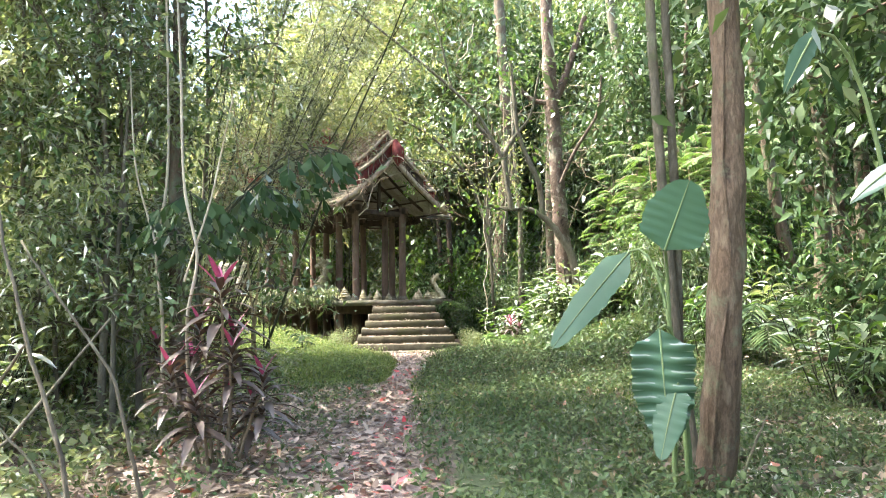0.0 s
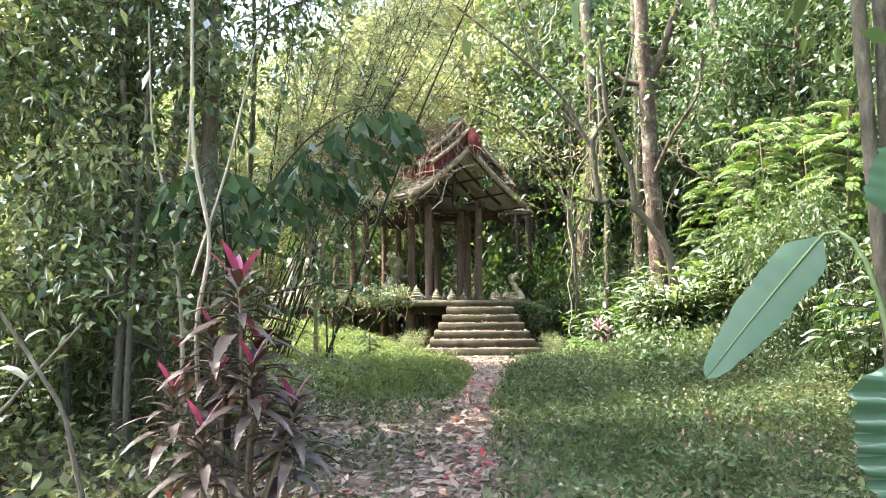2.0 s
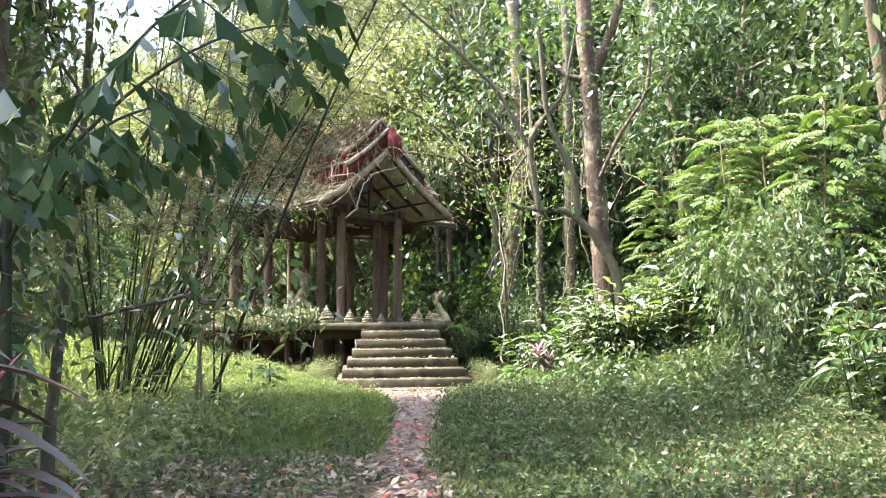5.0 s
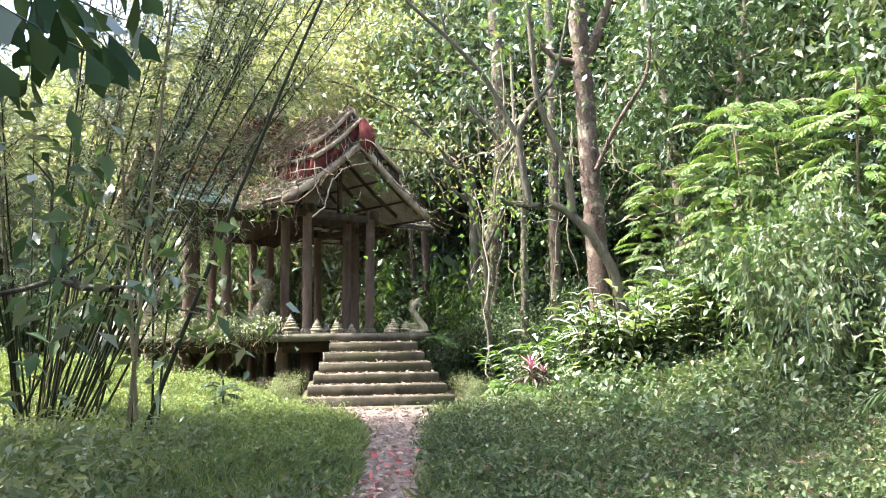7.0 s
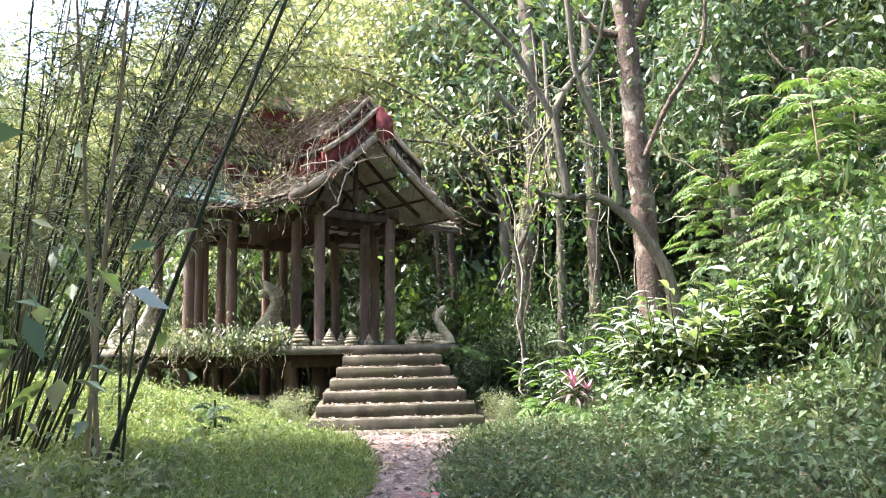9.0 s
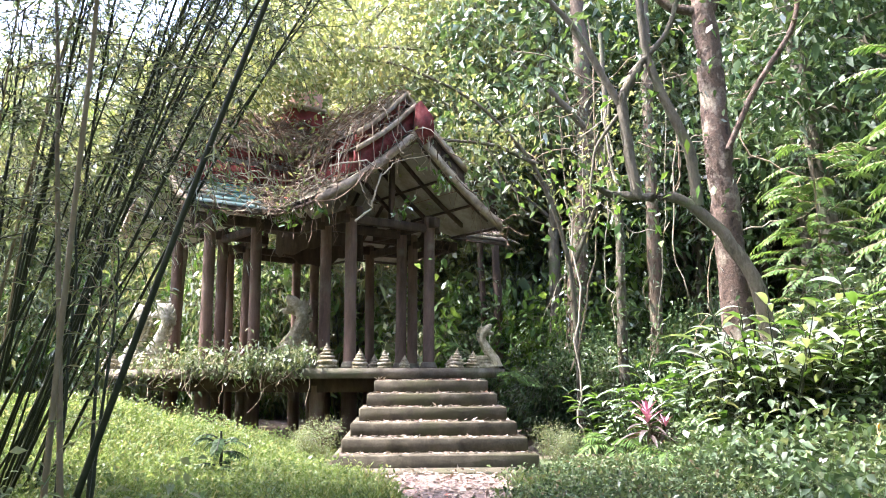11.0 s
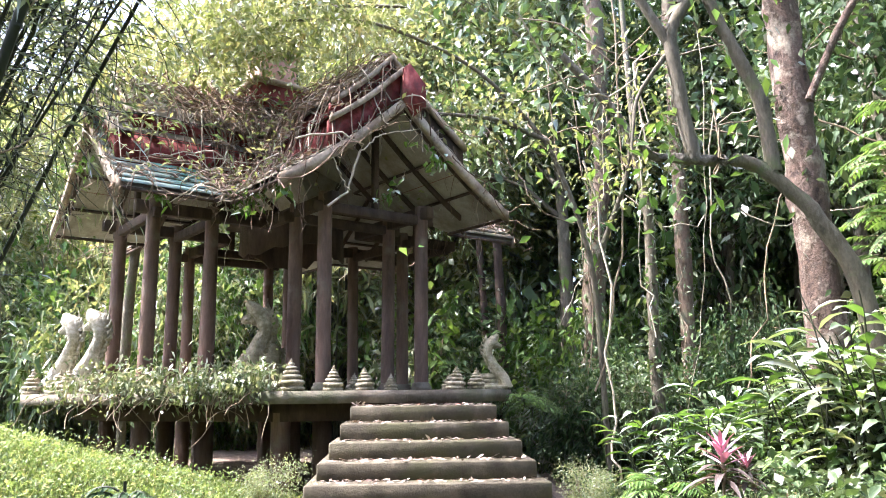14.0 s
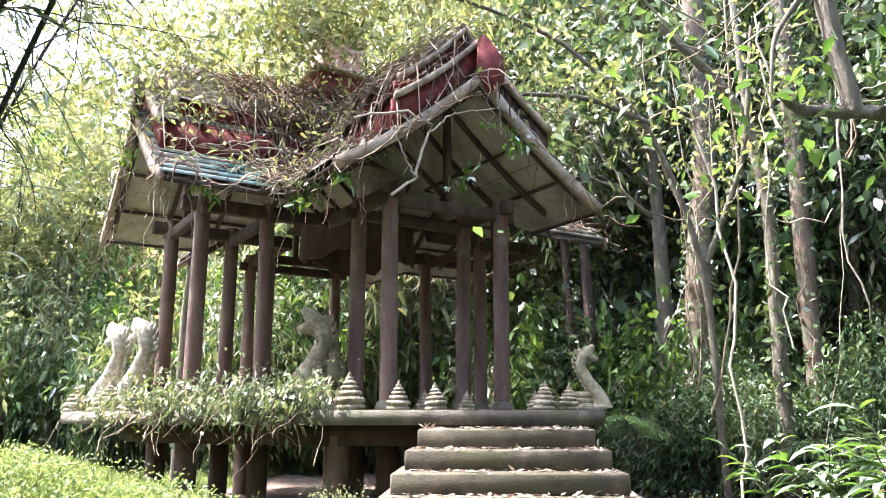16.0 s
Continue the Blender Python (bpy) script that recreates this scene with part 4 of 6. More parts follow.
def make_broadleaf(name, label, seed, stalks, h, ll, ratio, mat, per=7, droop=0.45):
    """Ginger-like plants: leaning stalks with long broad leaves."""
    r = np.random.default_rng(seed)
    wood, P, D = [], [], []
    for i in range(stalks):
        a = r.uniform(0, 2 * np.pi)
        b = np.array([0.35 * np.cos(a) * r.random(), 0.35 * np.sin(a) * r.random(), 0])
        st = wander(b, (np.cos(a) * 0.35, np.sin(a) * 0.35, 1), h * r.uniform(0.6, 1.15), 8, r, 0.06)
        wood.append(tube(st, np.linspace(0.014, 0.006, 9), 5))
        for j in range(per):
            f = 0.3 + 0.7 * (j + 0.5) / per
            p = st[min(int(f * 8), 8)]
            g = a + (np.pi if j % 2 else 0) + r.uniform(-0.6, 0.6)
            P.append(p)
            D.append((np.cos(g), np.sin(g), r.uniform(0.2, 1.0)))
    n = len(P)
    root = thing(name, label, "plant")
    part("stalk_frame", join(wood), M_CULM, root)
    L = ll * r.uniform(0.65, 1.2, n)
    part("leaf_mass", leaf_strip(P, D, np.array([[0, 0, 1.0]]) + r.normal(size=(n, 3)) * 0.2, L, L * ratio, droop, 4), mat, root)
    return root


def place(ob, x, y, s=1.0, rz=None, z=None, sz=None, r=rng, tilt=0.0):
    """Stands a thing, or a copy of one that stands already, on the ground."""
    rz = r.uniform(0, 360) if rz is None else rz
    zz = on_ground(x, y, -0.05) if z is None else z
    m = pose(x, y, zz, r.uniform(-tilt, tilt), r.uniform(-tilt, tilt), rz) @ Matrix.Diagonal((s, s, sz or s, 1))
    if ob.get("placed"):
        c = copy_thing(ob, m @ Matrix.Diagonal((*[1 / v for v in ob.scale], 1)))
        return c
    ob.matrix_world = m
    ob["placed"] = 1
    return ob


# ---- bamboo ----
def culm(base, tip, sag, n=14):
    """An arching culm from base to tip; sag bends its top over."""
    t = np.linspace(0, 1, n)
    base, tip = np.array(base, float), np.array(tip, float)
    pts = base + (tip - base) * t[:, None]
    pts[:, 2] += sag * np.sin(np.pi * t) * 0.5
    return pts


def bamboo_sprays(pts, r, per, f0=0.35, reach=0.9, leaf=0.13, n_leaf=9):
    """Twigs with slender leaves along a culm."""
    tw, P, D = [], [], []
    for i in range(per):
        f = f0 + (1 - f0) * r.random() ** 0.8
        k = f * (len(pts) - 1)
        a = int(min(k, len(pts) - 2))
        p = pts[a] + (pts[a + 1] - pts[a]) * (k - a)
        d = unit(rand_dirs(1, 0.15, r)[0] + 0.6 * unit(pts[-1] - pts[-3]))
        t = wander(p, d, reach * r.uniform(0.4, 1.2), 5, r, 0.18, -0.1)
        tw.append(tube(t, np.linspace(0.006, 0.0025, 6), 3))
        for j in range(n_leaf):
            q = t[1 + int(r.integers(0, 5))] + r.normal(size=3) * 0.02
            P.append(q)
            D.append(unit(t[-1] - t[0]) + r.normal(size=3) * 0.45 - np.array([0, 0, 0.35]))
    return tw, P, D


def make_bamboo(name, label, seed, culms, dry=0.12, per=26, reach=0.9, leaf=0.15, n_leaf=9, width=0.13, mat=None, twig=None):
    """culms: (base, tip, sag, thickness) each."""
    r = np.random.default_rng(seed)
    root = thing(name, label, "bamboo")
    P, D, tw = [], [], []
    for base, tip, sag, rad in culms:
        pts = culm(base, tip, sag)
        pts += np.cumsum(r.normal(size=pts.shape) * 0.018, 0) * np.linspace(0, 1, len(pts))[:, None]
        V, Fc = tube(pts, rad * np.linspace(1, 0.35, len(pts)), 7)
        nodes = [tube(pts[i:i + 2] * np.array([[1], [0]]) + pts[i] * np.array([[0], [1]]) + np.array([[0, 0, -0.012], [0, 0, 0.012]]), rad * 1.12 * (1 - 0.65 * i / len(pts)), 7) for i in range(1, len(pts) - 1)]
        part("culm", join([(V, Fc)] + nodes), M_CULM_DRY if r.random() < dry else M_CULM, root, smooth=True)
        a, b, c = bamboo_sprays(pts, r, per, 0.3, reach, leaf, n_leaf)
        tw += a
        P += b
        D += c
    n = len(P)
    if tw:
        part("twig_spray", join(tw), twig or M_TWIG, root)
        L = leaf * r.uniform(0.6, 1.3, n)
        part("foliage", leaf2(P, D, rand_dirs(n, 1.0, r), L, L * width, 0.25), mat or M_BAMBOO, root)
    return root


def grove(seed, cx, cy, n, h, spread, rad=0.04, lean=(0, 0)):
    r = np.random.default_rng(seed)
    out = []
    for i in range(n):
        a = r.uniform(0, 2 * np.pi)
        b = (cx + 0.6 * np.cos(a) * r.random(), cy + 0.6 * np.sin(a) * r.random(), 0)
        s = spread * r.uniform(0.2, 1.0)
        out.append(((b[0], b[1], on_ground(b[0], b[1], -0.05)), (b[0] + s * np.cos(a) + lean[0], b[1] + s * np.sin(a) + lean[1], h * r.uniform(0.65, 1.1)), h * 0.2 * r.random(), rad * r.uniform(0.6, 1.1)))
    return out


# clump beside the path, its culms leaning over towards the pavilion
C1 = grove(31, -6.0, 18.9, 30, 8.0, 3.6, 0.021, (2.3, -1.6))
r_ = np.random.default_rng(32)
for i in range(12):
    b = (-5.9 + r_.uniform(-0.6, 0.6), 19.1 + r_.uniform(-0.5, 0.5))
    C1.append(((b[0], b[1], on_ground(*b)), (b[0] + r_.uniform(1.6, 5.2), b[1] + r_.uniform(-3.2, -0.6), r_.uniform(6.0, 9.0)), r_.uniform(0.3, 1.2), 0.022))
make_bamboo("bamboo_clump", "dense clump of slender dark green bamboo leaning over the grass", 33, C1, dry=0.04, per=60, leaf=0.12, n_leaf=8, mat=M_GREY, twig=M_CULM)
C2 = [((-4.05, 17.2, 0), (-0.6, 15.4, 7.4), 0.5, 0.034), ((-4.1, 17.25, 0), (-4.75, 17.4, 7.5), 0.0, 0.03), ((-4.0, 17.5, 0), (-4.1, 17.9, 3.0), 0.0, 0.022), ((-4.25, 17.4, 0), (-4.3, 17.8, 3.4), 0.0, 0.02),
      ((-3.85, 17.2, 0), (-3.75, 17.5, 2.6), 0.0, 0.02), ((-4.2, 17.1, 0), (-3.2, 15.8, 7.5), 0.2, 0.03)]
make_bamboo("bamboo_poles", "few thin dark bamboo poles rising from the grass", 34, C2, per=14, leaf=0.13, n_leaf=7, dry=0.3)
# tall pale grove behind the pavilion and to its side
for i, (x, y, n, h, s) in enumerate(((-4.5, 36.0, 20, 15, 4.5), (0.5, 37.5, 18, 15, 4.0), (-10.0, 37.0, 18, 14, 4.5), (-16, 35.0, 16, 10, 3.5), (-4.5, 41, 16, 19, 5.0), (-22, 27, 14, 9, 3.5))):
    make_bamboo("bamboo_grove", "tall feathery yellow-green bamboo behind the pavilion", 40 + i, grove(50 + i, x, y, n, h, s, 0.05), per=70, reach=1.7, leaf=0.36, n_leaf=13, width=0.17)

# ---- forest kinds ----
TREES = [
    make_tree("forest_tree", "tall forest tree with a broad dark green crown", 101, 13, 0.2, 3.6, 0.35, 5200, 0.3, M_JUNGLE, M_BARK_GREY, (0.6, 0.3)),
    make_tree("forest_tree", "tall forest tree with a grey trunk and airy crown", 102, 15, 0.17, 3.2, 0.45, 4200, 0.28, M_GREY, M_BARK_GREY, (-0.5, 0.6)),
    make_tree("forest_tree", "dark leafy forest tree with low branches", 103, 11, 0.22, 3.8, 0.25, 6000, 0.28, M_DARK, M_BARK_BROWN, (0.3, -0.4)),
    make_tree("forest_tree", "slender forest tree with bright green foliage", 104, 12, 0.12, 2.6, 0.3, 4200, 0.25, M_BRIGHT, M_BARK_GREY, (0.2, 0.5)),
]
CANOPY = [
    make_tree("canopy_tree", "very tall airy tree with pale yellow-green foliage", 105, 19, 0.24, 4.6, 0.25, 13000, 0.27, M_BAMBOO, M_BARK_GREY, (0.8, 0.3), 14),
    make_tree("canopy_tree", "very tall tree with grey-green foliage", 106, 18, 0.24, 4.4, 0.25, 13000, 0.25, M_GREY, M_BARK_GREY, (-0.6, 0.4), 14),
    make_tree("canopy_tree", "very tall tree with dense dark green foliage", 107, 18, 0.26, 4.4, 0.22, 13000, 0.26, M_JUNGLE, M_BARK_BROWN, (0.4, -0.4), 14),
]
# helper tree with a high crown, added to cast shade on the path
SHADE = make_tree("canopy_tree", "tall added shade tree, mostly out of view, with a high spreading crown", 108, 12.5, 0.16, 4.0, 0.6, 7000, 0.3, M_JUNGLE, M_BARK_BROWN, (2.6, 0.8), 11)
SAPS = [
    make_tree("sapling", "thin pale-stemmed sapling with small grey-green leaves", 111, 6.5, 0.035, 1.3, 0.15, 3600, 0.1, M_GREY, M_BARK_GREY, (0.3, 0.2), 12),
    make_tree("sapling", "thin leaning sapling with small leaves", 112, 7.5, 0.045, 1.5, 0.2, 3800, 0.11, M_JUNGLE, M_BARK_GREY, (-0.4, 0.3), 12),
]
BUSHES = [
    make_bush("shrub", "dense mid-green jungle shrub rooted in forest floor", 121, 3600, 0.14, M_JUNGLE),
    make_bush("shrub", "airy grey-green shrub with small leaves and thin stems", 122, 4200, 0.095, M_GREY),
    make_bush("shrub", "dark glossy jungle shrub in deep forest shade", 123, 3400, 0.15, M_DARK),
    make_bush("shrub", "pale feathery shrub with slender sunlit leaves", 125, 4200, 0.15, M_BAMBOO, 0.24),
    make_bush("shrub", "bright green leafy shrub growing on the bank", 124, 3400, 0.15, M_BRIGHT),
]

# fewer and larger leaves on the shrubs that stay far away
FAR = [
    make_bush("shrub", "mid-green shrub in the distant undergrowth", 131, 2000, 0.19, M_JUNGLE, stems=6),
    make_bush("shrub", "grey-green shrub in the distant undergrowth", 132, 2200, 0.15, M_GREY, stems=6),
    make_bush("shrub", "dark shrub in the distant forest shade", 133, 2000, 0.19, M_DARK, stems=6),
    make_bush("shrub", "pale feathery shrub in the sunlit distance", 135, 2300, 0.2, M_BAMBOO, 0.24, stems=6),
    make_bush("shrub", "bright green shrub in the sunlit distance", 134, 2000, 0.19, M_BRIGHT, stems=6),
]
fr = np.random.default_rng(200)


def scatter(kinds, n, x0, x1, y0, y1, s0, s1, keep=lambda x, y: True, tall=1.0):
    done = 0
    while done < n:
        x, y = fr.uniform(x0, x1), fr.uniform(y0, y1)
        if keep(x, y):
            place(kinds[int(fr.integers(0, len(kinds)))], x, y, fr.uniform(s0, s1), r=fr, sz=fr.uniform(s0, s1) * tall, tilt=4)
        done += 1


# left wall of the forest along the path
scatter([SAPS[0], SAPS[0], SAPS[1]], 13, -6.5, -3.3, 5.5, 10.8, 0.8, 1.15)
scatter([SAPS[0], SAPS[1]], 9, -10.5, -7.0, 10.5, 16.0, 0.8, 1.15)
scatter([BUSHES[1]], 6, -8.0, -3.6, 5.0, 10.5, 0.65, 1.1, tall=1.2)
scatter([BUSHES[1], BUSHES[0]], 10, -11.0, -7.5, 10.5, 16.0, 0.8, 1.2, tall=1.2)
scatter([BUSHES[1]], 6, -15.0, -9.5, 6.0, 17.0, 1.1, 1.6, tall=1.3)
scatter([FAR[1], FAR[4]], 16, -28.0, -19.0, 16.0, 34.0, 1.2, 1.9, tall=1.3)
scatter([BUSHES[3], BUSHES[4], BUSHES[3], BUSHES[1]], 34, -19.0, -6.0, 32.5, 37.0, 1.3, 1.9, tall=1.6)
scatter([TREES[1], TREES[3], TREES[1]], 8, -25.0, -17.0, 12.0, 32.0, 0.75, 0.95)
scatter([BUSHES[1], BUSHES[3]], 22, -17.0, -9.0, 11.0, 21.0, 1.3, 1.9, tall=1.6)
# right side: bank and wall
scatter([BUSHES[2], BUSHES[0], BUSHES[2]], 24, 6.0, 12.0, 5.0, 24.0, 1.0, 1.5, tall=1.3)
scatter([BUSHES[0], BUSHES[4]], 12, 4.8, 8.0, 16.0, 22.0, 0.8, 1.2, tall=1.2)
place(TREES[2], 6.8, 8.0, 0.8)
place(TREES[2], 6.6, 12.5, 0.75)
place(TREES[0], 7.6, 30.0, 0.95)
place(TREES[2], 10.0, 28.5, 1.15)
place(TREES[0], 11.5, 24.5, 1.1)
place(TREES[1], 6.0, 33.5, 0.9)
# added mostly out of view around the start, to shade its bright ground
for x, y, q in ((7.0, 2.0, 0.9), (8.2, 5.6, 0.9)):
    place(TREES[2], x, y, q)
for x, y, q in ((6.0, 3.6, 1.2), (5.8, 1.0, 1.3), (7.2, 6.2, 1.3), (-5.6, 0.2, 1.3), (6.4, 11.0, 1.2)):
    place(BUSHES[2], x, y, q)
place(TREES[2], 6.4, 9.6, 0.8)
scatter([TREES[2], TREES[0], TREES[2]], 9, 6.5, 15.0, 6.0, 27.0, 0.75, 1.0)
# behind the pavilion and far around
scatter([FAR[0], FAR[1], FAR[4], FAR[2]], 26, -2.0, 9.0, 32.5, 40.0, 1.1, 1.7, tall=1.3)
scatter([FAR[0], FAR[1]], 20, -18.0, -8.0, 33.0, 42.0, 1.2, 1.8, tall=1.2)
scatter([TREES[2], TREES[0]], 8, 0.0, 14.0, 32.0, 44.0, 0.9, 1.2)
scatter(TREES, 9, -24.0, 0.0, 42.0, 54.0, 0.9, 1.2)
scatter([FAR[2], FAR[0]], 34, -30.0, 26.0, 44.0, 56.0, 2.2, 3.4, tall=0.9)
scatter([BUSHES[2], BUSHES[0]], 12, 1.3, 5.6, 27.0, 30.5, 0.75, 1.15, tall=1.2)
for kinds, n, x0, x1, y0, y1 in (([CANOPY[0], CANOPY[0], CANOPY[1]], 12, -10.0, 4.0, 37.0, 48.0), ([CANOPY[2], CANOPY[1]], 7, 8.5, 20.0, 34.0, 46.0), ([CANOPY[0]], 4, -34.0, -22.0, 48.0, 58.0)):
    scatter(kinds, n, x0, x1, y0, y1, 0.85, 1.15)
scatter([FAR[0], FAR[1], FAR[4]], 26, 1.0, 17.0, 34.0, 43.0, 1.7, 2.6, tall=1.5)
scatter([FAR[3], FAR[1]], 16, -19.0, -4.0, 36.0, 42.0, 1.8, 2.6, tall=1.6)
# tall trees added beside the path, mostly unseen, to shade its first stretch
for x, y, q in ((-5.4, 4.8, 1.0), (-5.8, 8.4, 1.0), (3.4, 0.6, 1.0), (-9.5, 13.0, 1.0), (-6.5, 14.2, 1.0), (-9.8, 16.6, 1.0)):
    place(SHADE, x, y, q, 0)
# more on the right, added to keep open sky light off the stairs
for x, y in ((7.6, 8.6), (7.2, 13.2), (8.0, 17.4)):
    place(SHADE, x, y, 1.0, 180)
# behind the camera
scatter([FAR[0], FAR[2]], 14, -9.0, 9.0, -12.0, -4.0, 1.5, 2.5)
scatter([TREES[0], TREES[2]], 5, -12.0, 12.0, -16.0, -8.0, 0.8, 1.1)


# ---- trees that stand apart ----
def make_named_tree(name, label, bark, lines, climb=0, leaves=0, leaf=0.15, mat=None, seed=0, sides=9, along=False):
    """A tree by its stem and limbs: (places, thickness at the start, at the end)."""
    r = np.random.default_rng(seed)
    root = thing(name, label, "tree")
    stems, ends = [], []
    for i, (pts, r0, r1) in enumerate(lines):
        pts = np.array(pts, float)
        t = np.linspace(0, 1, len(pts))
        tt = np.linspace(0, 1, max(len(pts) * 5, 12))
        P = np.stack([np.interp(tt, t, pts[:, k]) for k in range(3)], 1)
        for _ in range(3):
            P[1:-1] = (P[:-2] + P[1:-1] * 2 + P[2:]) / 4
        P[1:-1] += r.normal(size=P[1:-1].shape) * r0 * 0.035
        rad = np.linspace(r0, r1, len(P)) * (1 + r.normal(size=len(P)) * 0.03)
        V, Fc = tube(P, rad, sides if i == 0 else 7)
        V += r.normal(size=V.shape) * r0 * 0.05
        part("trunk" if i == 0 else "limb", (V, Fc), bark, root, smooth=True)
        ends += list(P[len(P) // 3:]) if along else [P[-1]]
        if i == 0:
            stem, thick = P, rad
    if climb:
        low = r.integers(0, len(stem) * 2 // 3, climb)
        P = stem[low] + (stem[low + 1] - stem[low]) * r.random((climb, 1)) + unit(r.normal(size=(climb, 3)) * np.array([1, 1, 0.2])) * (thick[low][:, None] + np.abs(r.normal(size=(climb, 1))) * 0.1)
        L = r.uniform(0.08, 0.2, climb)
        part("climber", leaf2(P, rand_dirs(climb, -0.3, r), rand_dirs(climb, 0.8, r), L, L * 0.5), M_JUNGLE, root)
    if leaves:
        e = np.array(ends)[r.integers(0, len(ends), leaves)]
        P = e + r.normal(size=(leaves, 3)) * np.array([0.75, 0.75, 0.5]) * (0.6 if along else 1.0)
        L = leaf * r.uniform(0.6, 1.3, leaves)
        part("crown", leaf2(P, rand_dirs(leaves, -0.3, r), rand_dirs(leaves, 1.2, r), L, L * 0.45), mat or M_JUNGLE, root)
    return root


make_named_tree("red_barked_tree", "large tree with flaking reddish bark beside the path", M_BARK_RED,
                [([(3.45, 22.0, 0.2), (3.38, 22, 2.9), (3.29, 22, 3.93), (3.22, 22, 5.68), (3.15, 22, 7.0), (3.05, 22, 9.5), (3.0, 22.2, 14)], 0.235, 0.16),
                 ([(3.15, 22, 6.8), (3.5, 22, 7.5), (4.2, 22.2, 9.5)], 0.14, 0.08), ([(3.15, 22, 6.9), (2.6, 22, 7.0), (2.0, 22, 7.6)], 0.09, 0.05),
                 ([(3.3, 21.7, 4.6), (3.7, 21.6, 5.5), (4.4, 21.6, 6.5), (4.5, 21.6, 7.6)], 0.05, 0.035)], climb=160, leaves=900, leaf=0.2, mat=M_JUNGLE, seed=1, sides=12)
make_named_tree("crooked_tree", "crooked grey-green tree with a bent horizontal limb", M_BARK_GREY,
                [([(3.75, 21.5, 0.4), (3.6, 21.5, 2.5), (3.08, 21.5, 3.35), (2.53, 21.5, 3.84), (1.95, 21.5, 3.85), (1.45, 21.5, 3.9), (1.3, 21.4, 4.0)], 0.12, 0.035),
                 ([(1.9, 21.5, 3.87), (1.82, 21.5, 4.34), (1.71, 21.5, 5.34), (1.85, 21.5, 5.6), (2.02, 21.5, 5.84)], 0.085, 0.07),
                 ([(1.72, 21.5, 5.2), (1.45, 21.5, 5.7), (1.05, 21.5, 6.5), (0.3, 21.4, 7.25), (-1.2, 21.2, 8.5), (-2.4, 21.0, 9.4)], 0.06, 0.03), ([(0.3, 21.4, 7.25), (0.1, 21.3, 8.2), (-0.2, 21.2, 9.4)], 0.03, 0.015),
                 ([(2.75, 21.5, 3.7), (2.7, 21.5, 4.53), (2.3, 21.5, 5.43), (2.1, 21.5, 6.0), (1.95, 21.5, 8.0)], 0.09, 0.05),
                 ([(1.85, 21.5, 5.7), (2.5, 21.5, 6.4), (2.8, 21.4, 8)], 0.05, 0.03), ([(1.75, 21.5, 5.2), (1.3, 21.5, 4.6), (1.2, 21.4, 3.9)], 0.03, 0.015)], leaves=500, leaf=0.16, mat=M_BRIGHT, seed=2)
make_named_tree("grey_trunk_tree", "tall straight tree with a smooth grey-brown trunk", M_BARK_BROWN, [([(2.2, 30.5, -0.3), (2.14, 30.5, 2.0), (2.3, 30.5, 4.4), (2.59, 30.5, 6.6), (2.58, 30.5, 8.9), (2.4, 30.5, 12), (2.3, 30.5, 16)], 0.27, 0.18)], climb=1100, leaves=300, seed=3)
make_named_tree("grey_trunk_tree", "tall slim tree with a pale trunk", M_BARK_BROWN, [([(4.1, 30, 0.0), (4.12, 30, 6.3), (4.13, 30, 7.9), (4.12, 30, 10.6), (4.0, 30, 16)], 0.17, 0.12)], climb=700, leaves=300, seed=4)
make_named_tree("ridged_trunk_tree", "slim ridged trunk with loose bark", M_BARK_GREY, [([(2.68, 27, -0.2), (2.67, 27, 2.0), (2.68, 27, 3.1), (2.71, 27, 4.6), (2.4, 27, 6.2), (1.2, 26.6, 7.4)], 0.125, 0.07), ([(2.7, 27, 4.5), (2.55, 27.2, 6), (2.5, 27.4, 9)], 0.08, 0.05)], climb=260, seed=5)
make_named_tree("leaning_trunk_tree", "leaning grey trunk against the sky", M_BARK_GREY, [([(7.0, 26, 0.3), (6.34, 26, 7.8), (5.97, 26, 9.4), (5.5, 26, 14)], 0.2, 0.14)], climb=900, leaves=400, leaf=0.2, seed=6)
make_named_tree("arching_tree", "bare arching grey branches over the pavilion roof", M_BARK_GREY,
                [([(1.7, 26.5, -0.2), (1.6, 26.4, 3.5), (0.9, 26.2, 5.6), (-0.4, 26, 7.0), (-2.2, 25.8, 7.8), (-4.0, 25.6, 7.7)], 0.055, 0.02), ([(0.9, 26.2, 5.6), (0.0, 26, 6.0), (-1.4, 25.9, 6.1)], 0.05, 0.03),
                 ([(1.6, 26.4, 3.5), (2.2, 26.2, 5.0), (2.4, 26, 7.0)], 0.05, 0.03)], leaves=1600, leaf=0.14, mat=M_BAMBOO, seed=7, along=True)
